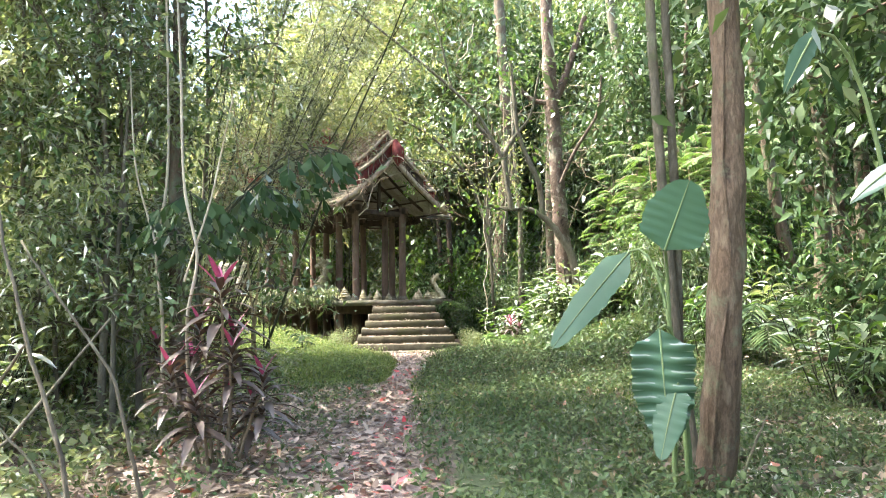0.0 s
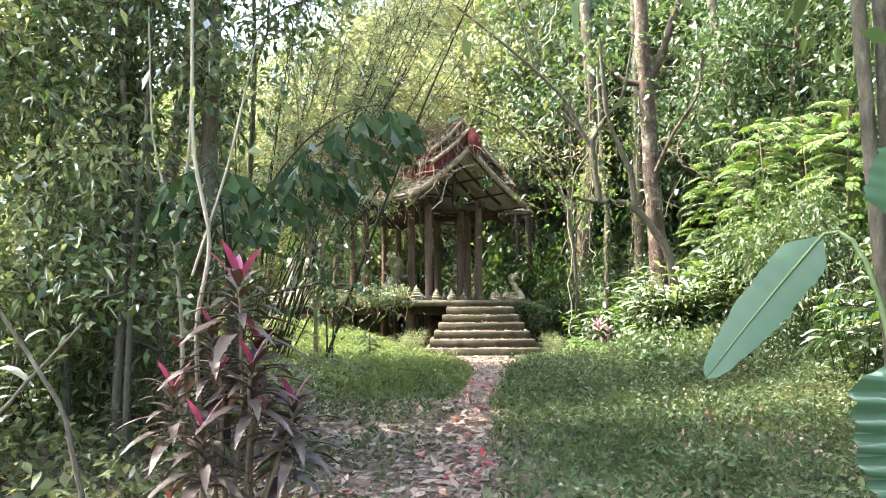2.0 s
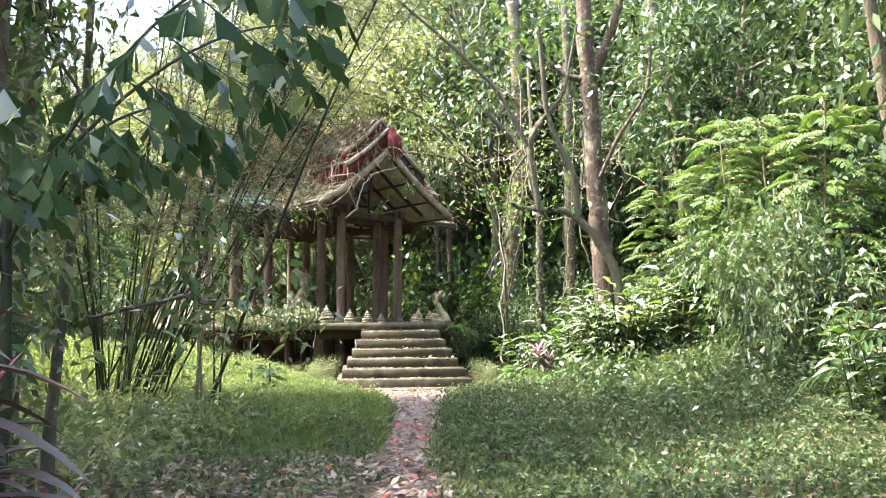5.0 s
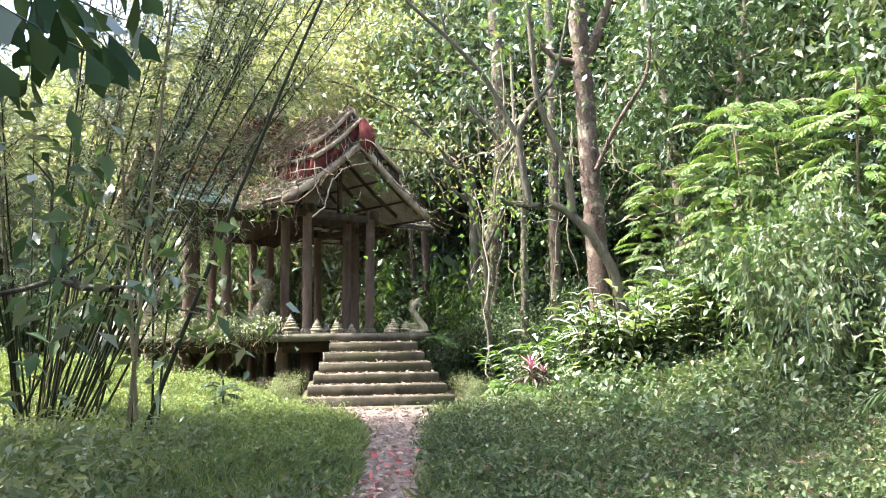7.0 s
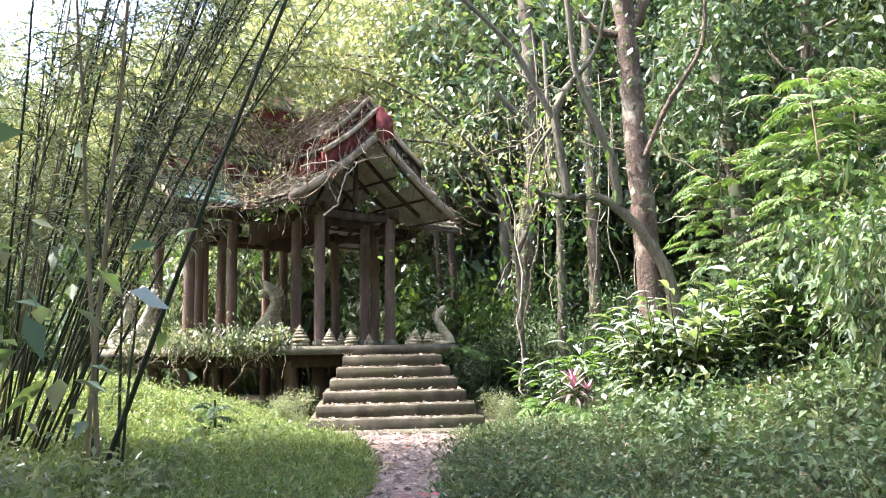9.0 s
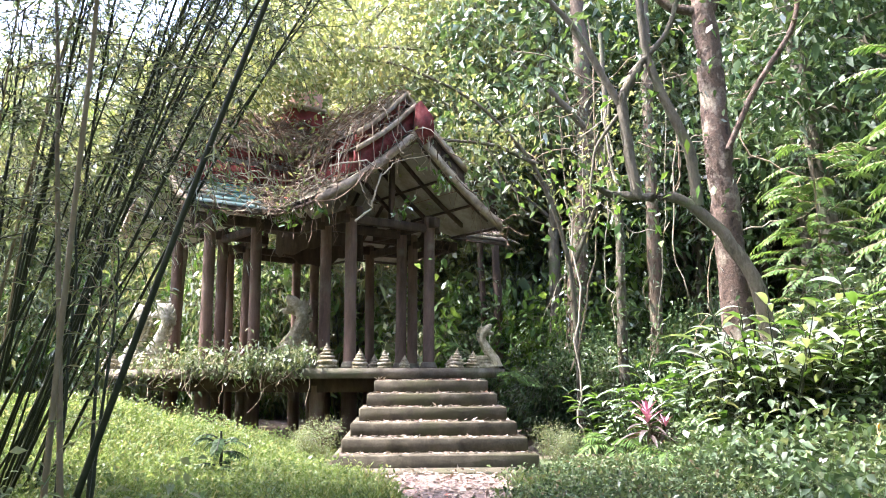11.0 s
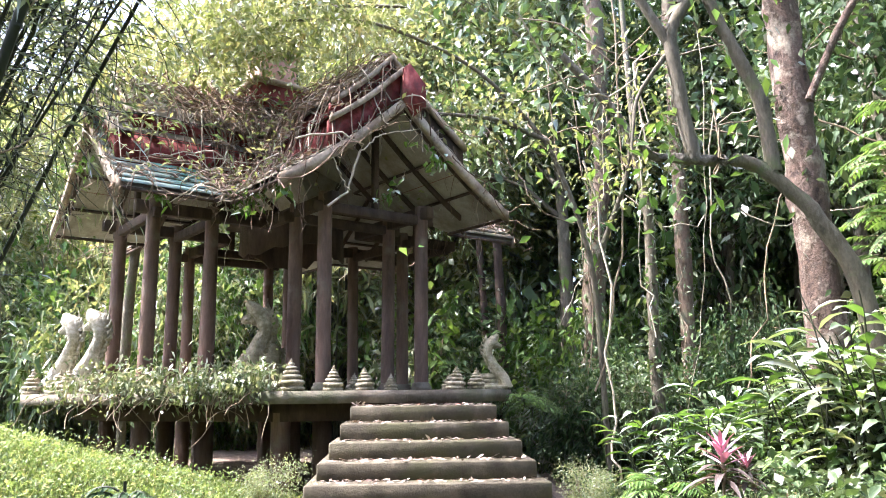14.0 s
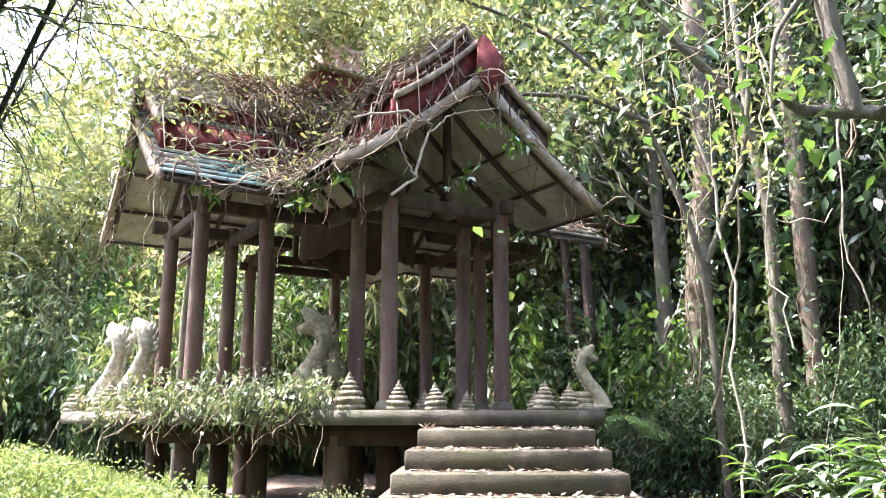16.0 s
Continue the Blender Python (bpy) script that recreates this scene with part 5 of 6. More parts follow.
make_named_tree("overhanging_tree", "arching branches with yellow-green leaflets hanging over the roof", M_BARK_GREY,
                [([(-7.9, 29.8, -0.3), (-7.7, 29.4, 4.0), (-7.0, 28.6, 6.5), (-5.6, 27.4, 8.0), (-3.6, 26.4, 8.4), (-1.6, 25.8, 8.0)], 0.12, 0.02), ([(-7.0, 28.6, 6.5), (-6.6, 26.8, 7.4), (-6.4, 25.2, 7.3)], 0.06, 0.015),
                 ([(-5.6, 27.4, 8.0), (-4.6, 25.6, 7.8), (-4.0, 24.4, 7.0)], 0.05, 0.012), ([(-5.6, 27.4, 8.0), (-4.4, 27.2, 9.4), (-3.0, 27.0, 10)], 0.05, 0.012), ([(-6.4, 28.0, 7.3), (-7.6, 26.0, 8.0), (-8.0, 24.4, 7.4)], 0.05, 0.012),
                 ([(-4.5, 26.8, 8.3), (-3.6, 25.0, 8.6), (-2.6, 24.0, 8.0)], 0.04, 0.01), ([(-3.0, 26.2, 8.3), (-1.8, 24.8, 8.9), (-0.6, 24.2, 8.6)], 0.03, 0.01), ([(-3.6, 26.4, 8.4), (-3.4, 27.8, 9.2), (-2.4, 29, 9.8)], 0.04, 0.01),
                 ([(-6.6, 28.4, 7.0), (-8.6, 27.6, 8.6), (-9.6, 26.6, 9.0)], 0.05, 0.012), ([(-5.0, 27.0, 8.2), (-5.2, 25.0, 9.2), (-5.6, 23.8, 9.2)], 0.04, 0.01), ([(-6.6, 26.8, 7.4), (-6.9, 25.4, 6.6), (-7.2, 24.6, 5.9)], 0.03, 0.008), ([(-5.6, 26.6, 8.0), (-5.4, 25.2, 7.4), (-5.0, 24.4, 6.7)], 0.03, 0.008), ([(-6.8, 28.4, 6.6), (-7.8, 26.6, 6.6), (-8.4, 25.4, 6.0)], 0.03, 0.008), ([(-3.6, 26.4, 8.4), (-3.0, 25.2, 7.9), (-2.4, 24.6, 7.3)], 0.03, 0.008), ([(-5.6, 27.4, 8.0), (-5.0, 26.6, 7.7), (-4.3, 26.2, 7.4)], 0.03, 0.008), ([(-4.5, 26.8, 8.3), (-4.1, 26.3, 7.9), (-3.6, 25.9, 7.5)], 0.03, 0.008), ([(-5.2, 27.2, 8.1), (-4.9, 26.4, 8.2), (-4.5, 25.8, 8.1)], 0.03, 0.008)], leaves=13000, leaf=0.15, mat=M_BAMBOO, seed=17, along=True)
# by the path at the start
make_named_tree("brown_trunk_tree", "straight tree with a smooth brown peeling trunk", M_BARK_TAN, [([(1.88, 5.75, -0.1), (1.95, 5.7, 0.3), (2.02, 5.6, 1.6), (2.07, 5.6, 2.5), (2.07, 5.6, 3.6), (2.05, 5.6, 7.5)], 0.15, 0.09), ([(1.86, 5.6, 0.2), (1.9, 5.5, 0.9), (2.02, 5.48, 1.6), (1.98, 5.5, 2.4), (2.05, 5.5, 3.6)], 0.013, 0.01)], leaves=200, seed=8, sides=14)
make_named_tree("twin_stem_tree", "two slim grey stems twisting up beside a trunk", M_BARK_GREY,
                [([(1.95, 6.1, -0.1), (1.85, 6.1, 0.6), (1.78, 6.1, 1.3), (1.72, 6.1, 2.3), (1.66, 6.1, 4.0), (1.6, 6.1, 7.0)], 0.046, 0.034), ([(1.82, 6.15, 0.9), (1.84, 6.15, 2.0), (1.8, 6.15, 4.0), (1.75, 6.2, 7.0)], 0.04, 0.03)], seed=9)
make_named_tree("pale_sapling", "thin crooked pale stem of a young tree", M_TWIG_PALE, [([(-2.25, 7.0, 0), (-2.2, 6.8, 0.7), (-2.2, 6.7, 1.3), (-2.05, 6.6, 1.8), (-2.2, 6.6, 2.4), (-2.25, 6.7, 3.5), (-2.4, 6.8, 5.5)], 0.017, 0.01), ([(-2.2, 6.65, 1.6), (-1.95, 6.6, 2.3), (-1.8, 6.7, 3.2)], 0.01, 0.006)], leaves=260, leaf=0.1, mat=M_GREY, seed=10)
make_named_tree("pale_sapling", "thin forked pale stem of a young tree", M_TWIG_PALE, [([(-2.95, 8.2, 0), (-2.85, 8.0, 1.2), (-2.95, 8.0, 2.0), (-2.8, 8.0, 2.7), (-2.9, 8.1, 5.5)], 0.02, 0.011), ([(-2.9, 8.0, 1.9), (-3.2, 8.1, 2.8), (-3.3, 8.2, 4)], 0.012, 0.007)], leaves=260, leaf=0.1, mat=M_GREY, seed=12)


# ---- banana plant by the trunk ----
def blade_geo(base, d, up, width, droop, wavy, r, narrow=False):
    """One large blade: nearly parallel ragged edges, a blunt tip, pleats across and a fold along the rib."""
    n = 34
    ln = float(np.linalg.norm(d))
    D = unit(d)
    S = unit(np.cross(D, np.array(up, float)))
    U = np.cross(S, D)
    t = np.linspace(0, 1, n)
    w = smooth(-0.03, 0.2, t) * (1 - 0.5 * smooth(0.5, 1.0, t)) * np.sqrt(np.clip(1 - (np.clip(t - 0.86, 0, 1) / 0.142) ** 2, 0.004, 1))
    if narrow:
        w = np.maximum(np.sin(np.pi * t ** 0.8) ** 0.8, 0.03)
    C = base + D * (ln * t)[:, None]
    C[:, 2] -= droop * ln * t ** 2
    rows = []
    for sd, f in ((1, 1.0), (1, 0.5), (0, 0.0), (-1, 0.5), (-1, 1.0)):
        edge = w * width * 0.5 * f * (1 + r.normal(size=n) * 0.035 * (f == 1.0))
        pleat = np.sin(t * 2 * np.pi * 8 + sd) * wavy * width * 0.16 * f * w
        sag = -0.1 * width * f * f * np.sin(np.pi * t) + 0.16 * edge + pleat
        rows.append(C + S * (sd * edge)[:, None] + U * sag[:, None])
    V = np.stack(rows, 1).reshape(-1, 3)
    i = (np.arange(n - 1)[:, None] * 5 + np.arange(4)[None]).reshape(-1, 1)
    return (V, i + np.array([[0, 1, 6, 5]])), C


def banana_leaf(name, lab, base, tip, width, up, droop=0.1, wavy=0.0, stalk=None):
    base, tip = np.array(base, float), np.array(tip, float)
    r = np.random.default_rng(int(1000 * width + 100 * base[2]))
    off = np.array(stalk or base)
    root = thing(name, lab, "leaf plant", pose(*off))
    geo, rib = blade_geo(base - off, tip - base, up, width, droop, wavy, r, name == "taro_leaf")
    blade = part("blade", geo, M_BANANA, root, smooth=True)
    nrm = unit(np.cross(np.cross(tip - base, up), tip - base))
    part("midrib", tube(rib + nrm * 0.004, np.linspace(0.008, 0.002, len(rib)), 6), M_STALK, blade, "pale green midrib", smooth=True)
    if stalk:
        b = base - off
        q = np.linspace(0, 1, 9)[:, None]
        mid = np.array([b[0] * 0.25, b[1] * 0.25, b[2] + 0.18])
        line = (1 - q) ** 2 * np.zeros(3) + 2 * q * (1 - q) * mid + q ** 2 * b
        part("stalk", tube(line, np.linspace(0.02, 0.009, 9), 7), M_STALK, root, "pale green leaf stalk", smooth=True)
    return root


banana_leaf("banana_leaf", "large drooping blue-green banana leaf on a long stalk", (1.42, 5.95, 1.76), (0.8, 5.85, 1.1), 0.25, (-0.45, -0.85, 0.3), 0.06, 0.12, stalk=(1.75, 5.75, 0.05))
banana_leaf("banana_leaf", "broad upright green banana leaf", (1.47, 5.2, 1.72), (1.62, 5.1, 2.17), 0.42, (-0.1, -1, 0.2), 0.0, 0.1, stalk=(1.62, 5.65, 0.05))
banana_leaf("banana_leaf", "rippled hanging banana leaf", (1.42, 5.2, 1.2), (1.4, 5.0, 0.5), 0.4, (-0.2, -1, 0.1), 0.0, 1.0, stalk=(1.72, 5.6, 0.05))
banana_leaf("banana_leaf", "young banana leaf beside the trunk", (1.5, 5.1, 0.85), (1.32, 4.9, 0.5), 0.2, (-0.3, -0.8, 0.6), 0.2, 0.3, stalk=(1.7, 5.6, 0.05))
banana_leaf("taro_leaf", "long green leaf at the path side", (2.35, 4.35, 0.1), (2.75, 4.5, 0.75), 0.13, (-0.8, -0.6, 0.3), 0.1)
banana_leaf("taro_leaf", "pale green broad leaf hanging at the edge", (2.75, 4.6, 2.2), (2.35, 4.5, 2.0), 0.14, (0, -0.6, 0.8), 0.15, stalk=(3.0, 4.8, 0.0))
banana_leaf("taro_leaf", "pale green broad leaf hanging on a long stalk", (2.2, 4.5, 2.95), (1.95, 4.4, 2.62), 0.13, (0.3, -0.8, 0.4), 0.15, stalk=(2.95, 4.9, 0.0))


# ---- cordylines ----
def make_cordyline(label, seed, heads, pink=0.2, young=None):
    r = np.random.default_rng(seed)
    root = thing("cordyline", label, "plant")
    wood, pk, dk = [], [], []
    for hi, (x, y, h, size) in enumerate(heads):
        tip = pink if hi == 0 else pink * 0.5
        q = np.linspace(0, 1, 7)[:, None]
        st = np.array([x * 0.4, y * 0.4, 0]) * (1 - q) + np.array([x, y, h]) * q + r.normal(size=(7, 3)) * 0.012
        wood.append(tube(st, np.linspace(0.016, 0.01, 7), 6))
        n = 30
        for i in range(n):
            f = i / n
            a = 2.4 * i
            p = st[-1] - np.array([0, 0, 0.4 * size * (1 - f)])
            el = 0.15 + 1.6 * f ** 2
            d = (np.cos(a), np.sin(a), el)
            (pk if f > 1 - tip else dk).append((p, d, size * r.uniform(0.3, 0.45) * (1.1 - 0.35 * f)))
    for w in wood:
        part("cane", w, M_TWIG, root)
    for nm, lst, mt in (("young_leaf", pk, young or M_PINK), ("old_leaf", dk, M_MAROON)):
        for p, d, ln in lst:
            part(nm, leaf_strip([p], [d], [(0, 0, 1.0)], ln * (1.15 if nm[0] == "o" else 1.0), ln * 0.2, 0.5 if nm[0] == "o" else 0.1, 5), mt, root)
    return root


place(make_cordyline("cordyline with pink crowns and dark maroon leaves", 61, [(0.0, 0.0, 1.6, 1.0), (-0.2, 0.1, 1.28, 0.85), (0.12, -0.1, 1.05, 0.9), (0.36, 0.0, 0.82, 0.95), (-0.4, 0.0, 0.9, 0.9), (0.05, 0.25, 1.2, 0.9), (-0.15, -0.15, 0.7, 0.9), (0.2, 0.3, 0.6, 0.8)]), -1.87, 6.6, 1.0, 0)
place(make_cordyline("cordyline with dark maroon leaves", 62, [(0, 0, 0.9, 0.9), (0.4, 0.1, 0.6, 0.8), (-0.4, 0.1, 1.1, 0.8)], 0.15), -2.7, 8.4, 1.0, 0)
place(make_cordyline("small pink cordyline at the bank", 63, [(0, 0, 0.45, 0.9), (0.25, 0.1, 0.3, 0.6)], 0.6, M_PINK_PALE), 1.75, 20.8, 1.0, 0, 0.4)

# ---- fishtail palm and feathered plants ----
def make_fishtail(seed, fronds):
    """A fishtail palm: arching fronds with side branches that carry wedge-shaped toothed leaflets."""
    r = np.random.default_rng(seed)
    root = thing("fishtail_palm", "dark fishtail palm with hanging wedge-shaped leaflets", "palm")
    part("trunk", tube([(0, 0, 0), (0.05, 0.02, 1.4), (0.0, 0.0, 2.9)], [0.06, 0.05, 0.035], 8), M_CULM, root, smooth=True)
    for az, length, rise, z0 in fronds:
        a = radians(az)
        t = np.linspace(0, 1, 15)[:, None]
        d = np.array([np.cos(a), np.sin(a), 0])
        rib = d * length * t + np.array([0, 0, 1]) * (z0 + rise * length * t - 0.62 * length * t ** 2.2)
        wood = [tube(rib, np.linspace(0.02, 0.006, 15), 5)]
        V, Fc, o = [], [], 0
        side = np.array([-np.sin(a), np.cos(a), 0])
        for i in range(4, 15, 2):
            for sd in (-1, 1):
                f = 1.0 - 0.55 * abs(i - 8) / 7
                e = rib[i] + (side * sd * 0.8 + d * 0.55) * 0.75 * f + np.array([0, 0, -0.3 * f]) + r.normal(size=3) * 0.05
                u = np.linspace(0, 1, 6)[:, None]
                br = rib[i] * (1 - u) + e * u
                br[:, 2] -= 0.08 * np.sin(np.pi * u[:, 0] * 0.5)
                wood.append(tube(br, np.linspace(0.007, 0.003, 6), 4))
                for j in range(1, 6):
                    for q in (-1, 1):
                        if r.random() < 0.12:
                            continue
                        g = unit(unit(e - rib[i]) * 0.6 + np.cross(unit(e - rib[i]), (0, 0, 1)) * q * 0.55 + np.array([0, 0, -0.75]) + r.normal(size=3) * 0.15)
                        w = unit(np.cross(g, rand_dirs(1, 0.6, r)[0]))
                        ln = r.uniform(0.17, 0.27)
                        p = br[j]
                        V += [p, p + g * ln * 0.75 + w * ln * 0.34, p + g * ln * 0.86 + w * ln * 0.1, p + g * ln * 1.08 - w * ln * 0.12, p + g * ln * 0.72 - w * ln * 0.3]
                        Fc += [(o, o + 1, o + 2), (o, o + 2, o + 3), (o, o + 3, o + 4)]
                        o += 5
        fr_ = part("frond", join(wood), M_CULM, root)
        part("leaf_mass", (np.array(V), np.array(Fc)), M_DARK, fr_)
    return root


place(make_fishtail(71, [(-30, 2.7, 1.15, 2.4), (8, 2.3, 1.25, 2.6), (-75, 2.1, 1.1, 2.2), (60, 1.9, 1.2, 2.6), (150, 1.8, 1.1, 2.5)]), -2.75, 8.7, 0.7, 0, sz=0.79)
make_named_tree("dark_trunk_tree", "slim dark mossy trunk in the forest edge", M_BARK_BROWN, [([(-4.45, 12.0, 0), (-4.4, 12.0, 2.5), (-4.3, 12.0, 4.5), (-4.4, 12.1, 9.0)], 0.12, 0.08), ([(-4.3, 12, 3.4), (-4.9, 12.2, 4.6), (-5.2, 12.4, 6.5)], 0.05, 0.025)], climb=300, leaves=300, leaf=0.12, mat=M_GREY, seed=14)
make_named_tree("dark_trunk_tree", "dark mossy trunk wrapped in climbing leaves", M_BARK_BROWN, [([(-4.3, 9.6, 0), (-4.2, 9.6, 2.5), (-4.25, 9.6, 5.0), (-4.2, 9.6, 9.0)], 0.14, 0.09)], climb=700, leaves=200, leaf=0.12, mat=M_GREY, seed=15)
make_named_tree("dark_trunk_tree", "dark trunk standing in the forest edge", M_BARK_BROWN, [([(-3.1, 9.2, 0), (-3.15, 9.2, 2.5), (-3.1, 9.2, 5.0), (-3.2, 9.2, 9.0)], 0.09, 0.07)], climb=260, leaves=200, leaf=0.12, mat=M_GREY, seed=16)
for i, (x, y, q) in enumerate(((0.0, 33.4, 0.11), (0.35, 33.0, 0.15))):
    make_named_tree("dark_trunk_tree", "dark leaning trunk in the shade behind the pavilion", M_WOODDARK, [([(x, y, -0.3), (x - 0.1 + 0.06 * i, y, 3.0), (x - 0.3 + 0.12 * i, y + 0.2, 6.5), (x - 0.6 + 0.3 * i, y + 0.4, 10.0)], q, q * 0.6)], climb=160, leaves=300, leaf=0.2, mat=M_DARK, seed=300 + i)
PINN = make_feather_plant("feather_leaf_tree", "young tree with bright feathery compound leaves", "tree", 73, 120, 0.75, 11, 0.17, 0.4, M_BRIGHT, 0.5, 0.55, 4.2, M_TWIG, False, 0.75)
place(PINN, 5.2, 19.6, 1.05)
place(PINN, 6.4, 17.8, 1.1)
place(PINN, 5.0, 22.8, 1.0)
place(PINN, 6.6, 21.0, 1.15)
DPALM = make_feather_plant("palm", "dark green feather palm in the shade", "palm", 74, 14, 1.7, 15, 0.42, 0.13, M_DARK, 0.9, 0.55, 0.8, None, False, 0.3)
for x, y, s in ((1.6, 28.5, 0.9), (3.4, 26.2, 1.0), (5.2, 25.0, 1.2), (3.0, 33, 1.2), (5.5, 13.5, 1.1), (6.5, 10.0, 1.2), (4.6, 29, 1.1)):
    place(DPALM, x, y, s)
LPALM = make_feather_plant("palm", "bright arching fern palm", "palm", 75, 13, 1.2, 14, 0.3, 0.16, M_BRIGHT, 0.8, 0.6, 0.3, None, False, 0.3)
for x, y, s in ((2.9, 21.6, 0.9), (3.9, 22.9, 1.0), (2.6, 23.6, 0.9), (4.6, 24.0, 1.0), (3.3, 20.2, 0.7)):
    place(LPALM, x, y, s)
GING = [make_broadleaf("ginger_plant", "tall ginger plant with long arching green leaves", 81 + i, 12, 1.5, 0.46, 0.22, m, 9) for i, m in enumerate((M_BRIGHT, M_GREY, M_BRIGHT))]
gr = np.random.default_rng(82)
for i in range(34):
    x = gr.uniform(2.9, 6.2)
    y = np.interp(x, [2.6, 6.2], [21.2, 18.4]) + gr.uniform(-0.4, 1.6)
    place(GING[i % 3], x, y, gr.uniform(0.65, 1.15), r=gr)
for i in range(14):
    place(GING[i % 3], gr.uniform(4.6, 7.5), gr.uniform(9.0, 17.0), gr.uniform(0.7, 1.1), r=gr)
for i in range(8):
    place(GING[1 + i % 2], gr.uniform(-5.5, -3.6), gr.uniform(7, 10.5), gr.uniform(0.5, 0.8), r=gr)

# creeping dry ivy on the platform's edge
iv = np.random.default_rng(91)


def make_ivy():
    P, wood = [], []
    for i in range(36):
        f = iv.random() ** 1.2
        x, y = -3.3 + (-6.9 + 3.3) * f, 23.72 + (24.9 - 23.72) * f
        P.append(np.array([x, y, FLOOR_Z + 0.12]) + iv.normal(size=(int(iv.integers(30, 150)), 3)) * np.array([0.17, 0.13, 0.13]) * iv.uniform(0.5, 1.5) + np.array([0, 0, iv.uniform(-0.12, 0.12)]))
        wood.append(tube(wander((x, y, FLOOR_Z), (iv.normal() * 0.3, -0.4, -0.4), iv.uniform(0.3, 0.9), 6, iv, 0.3, -0.15), 0.006, 4))
    P = np.concatenate(P)
    n = len(P)
    root = thing("ivy", "dry yellowish creeper hanging over the platform edge", "creeper", kind="stuff")
    part("stem_tangle", join(wood), M_TWIG, root)
    L = iv.uniform(0.05, 0.12, n)
    part("foliage", leaf2(P, rand_dirs(n, -0.6, iv), rand_dirs(n, 1.0, iv), L, L * 0.45, 0.3), M_DRYIVY, root)


make_ivy()

# ---- grass, herbs and litter ----
gs = np.random.default_rng(95)


def blades(n, x0, x1, y0, y1, h, keep, mat, name, label, width=0.012):
    x, y = gs.uniform(x0, x1, n), gs.uniform(y0, y1, n)
    ok = keep(x, y)
    x, y = x[ok], y[ok]
    m = len(x)
    P = np.stack([x, y, ground_z(x, y) - 0.01], 1)
    L = h * gs.uniform(0.5, 1.3, m)
    geo = leaf2(P, rand_dirs(m, 2.2, gs), rand_dirs(m, 0, gs), L, width * gs.uniform(0.7, 1.5, m), 0.25)
    thing(name, label, "grass", None, geo, mat, kind="stuff")


def off_path(x, y, k=1.0):
    half = np.interp(y, [5, 13, 17, 20, 22], [0.3, 0.27, 0.36, 0.75, 1.2]) * k
    return np.abs(x - path_x(y)) > half * gs.uniform(0.7, 1.25, len(x))


def in_steps(x, y):
    return (np.abs(x + 1.1) < 1.75) & (y > 21.1)


blades(110000, -9.5, -0.6, 13.0, 25.5, 0.2, lambda x, y: off_path(x, y) & ~in_steps(x, y) & (gs.random(len(x)) < smooth(12.5, 16, y + 0.3 * x + 1)), M_GRASS, "grass_lawn", "light green grass beside the path")
blades(40000, -16, -7.0, 17.0, 33.0, 0.3, lambda x, y: x < 100, M_GRASS, "grass_lawn", "sunlit tall grass left of the platform", 0.02)
blades(8000, -0.6, 5.0, 9.0, 22.0, 0.22, lambda x, y: off_path(x, y) & ~in_steps(x, y), M_GRASS, "grass_lawn", "thin grass among the herbs")


def herb_patch(n, x0, x1, y0, y1, h, keep, mat, name, label, leaf=0.06):
    m0 = n // 14
    cx, cy = gs.uniform(x0, x1, m0), gs.uniform(y0, y1, m0)
    thin = 0.62 + 0.38 * np.sin(cx * 1.7 + 2.0 * np.sin(cy * 0.9)) * np.sin(cy * 1.3 + cx * 0.7)
    ok = keep(cx, cy) & (gs.random(m0) < thin)
    cx, cy = cx[ok], cy[ok]
    k = 14
    x = np.repeat(cx, k) + gs.normal(size=len(cx) * k) * 0.08
    y = np.repeat(cy, k) + gs.normal(size=len(cx) * k) * 0.08
    lump = 0.55 + 0.45 * np.sin(cx * 2.3 + 1.7 * np.sin(cy * 1.1)) * np.sin(cy * 1.9 + cx)
    hh = np.repeat(h * gs.uniform(0.3, 1.2, len(cx)) * (0.4 + lump), k)
    P = np.stack([x, y, ground_z(x, y) + hh * gs.random(len(x))], 1)
    L = leaf * gs.uniform(0.6, 1.5, len(x))
    thing(name, label, "herbs", None, leaf2(P, rand_dirs(len(x), 0.1, gs), rand_dirs(len(x), 1.8, gs), L, L * 0.5, 0.2), mat, kind="stuff")


herb_patch(130000, -0.4, 5.2, 3.0, 21.5, 0.24, lambda x, y: off_path(x, y, 1.1) & ~in_steps(x, y), M_HERB, "herb_layer", "low green weeds covering the ground")
herb_patch(110000, -9.5, -0.6, 14.5, 24.0, 0.28, lambda x, y: off_path(x, y, 1.1) & ~in_steps(x, y) & (y < 23.6 + 0.25 * np.clip(-x - 4, 0, 4)), M_GRASS, "herb_layer", "soft light green weeds on the grassy mound", 0.05)
herb_patch(60000, 0.0, 6.0, 12.0, 22.0, 0.2, lambda x, y: off_path(x, y, 1.2) & ~in_steps(x, y), M_HERB, "herb_layer", "taller green weeds at the foot of the bank", 0.07)
herb_patch(36000, -5.0, -0.6, 3.0, 16.0, 0.16, lambda x, y: off_path(x, y, 1.15) & (gs.random(len(x)) < 0.45 + 0.5 * smooth(9, 13, y)), M_HERB, "herb_layer", "sparse low weeds among dead leaves")
herb_patch(30000, -7.0, -2.8, 3.5, 17.0, 0.5, lambda x, y: gs.random(len(x)) < 0.6, M_GREY, "undergrowth", "grey-green undergrowth at the forest edge", 0.1)
herb_patch(30000, 2.2, 8.0, 15.0, 24.0, 0.5, lambda x, y: ~in_steps(x, y), M_JUNGLE, "undergrowth", "green undergrowth on the bank", 0.12)
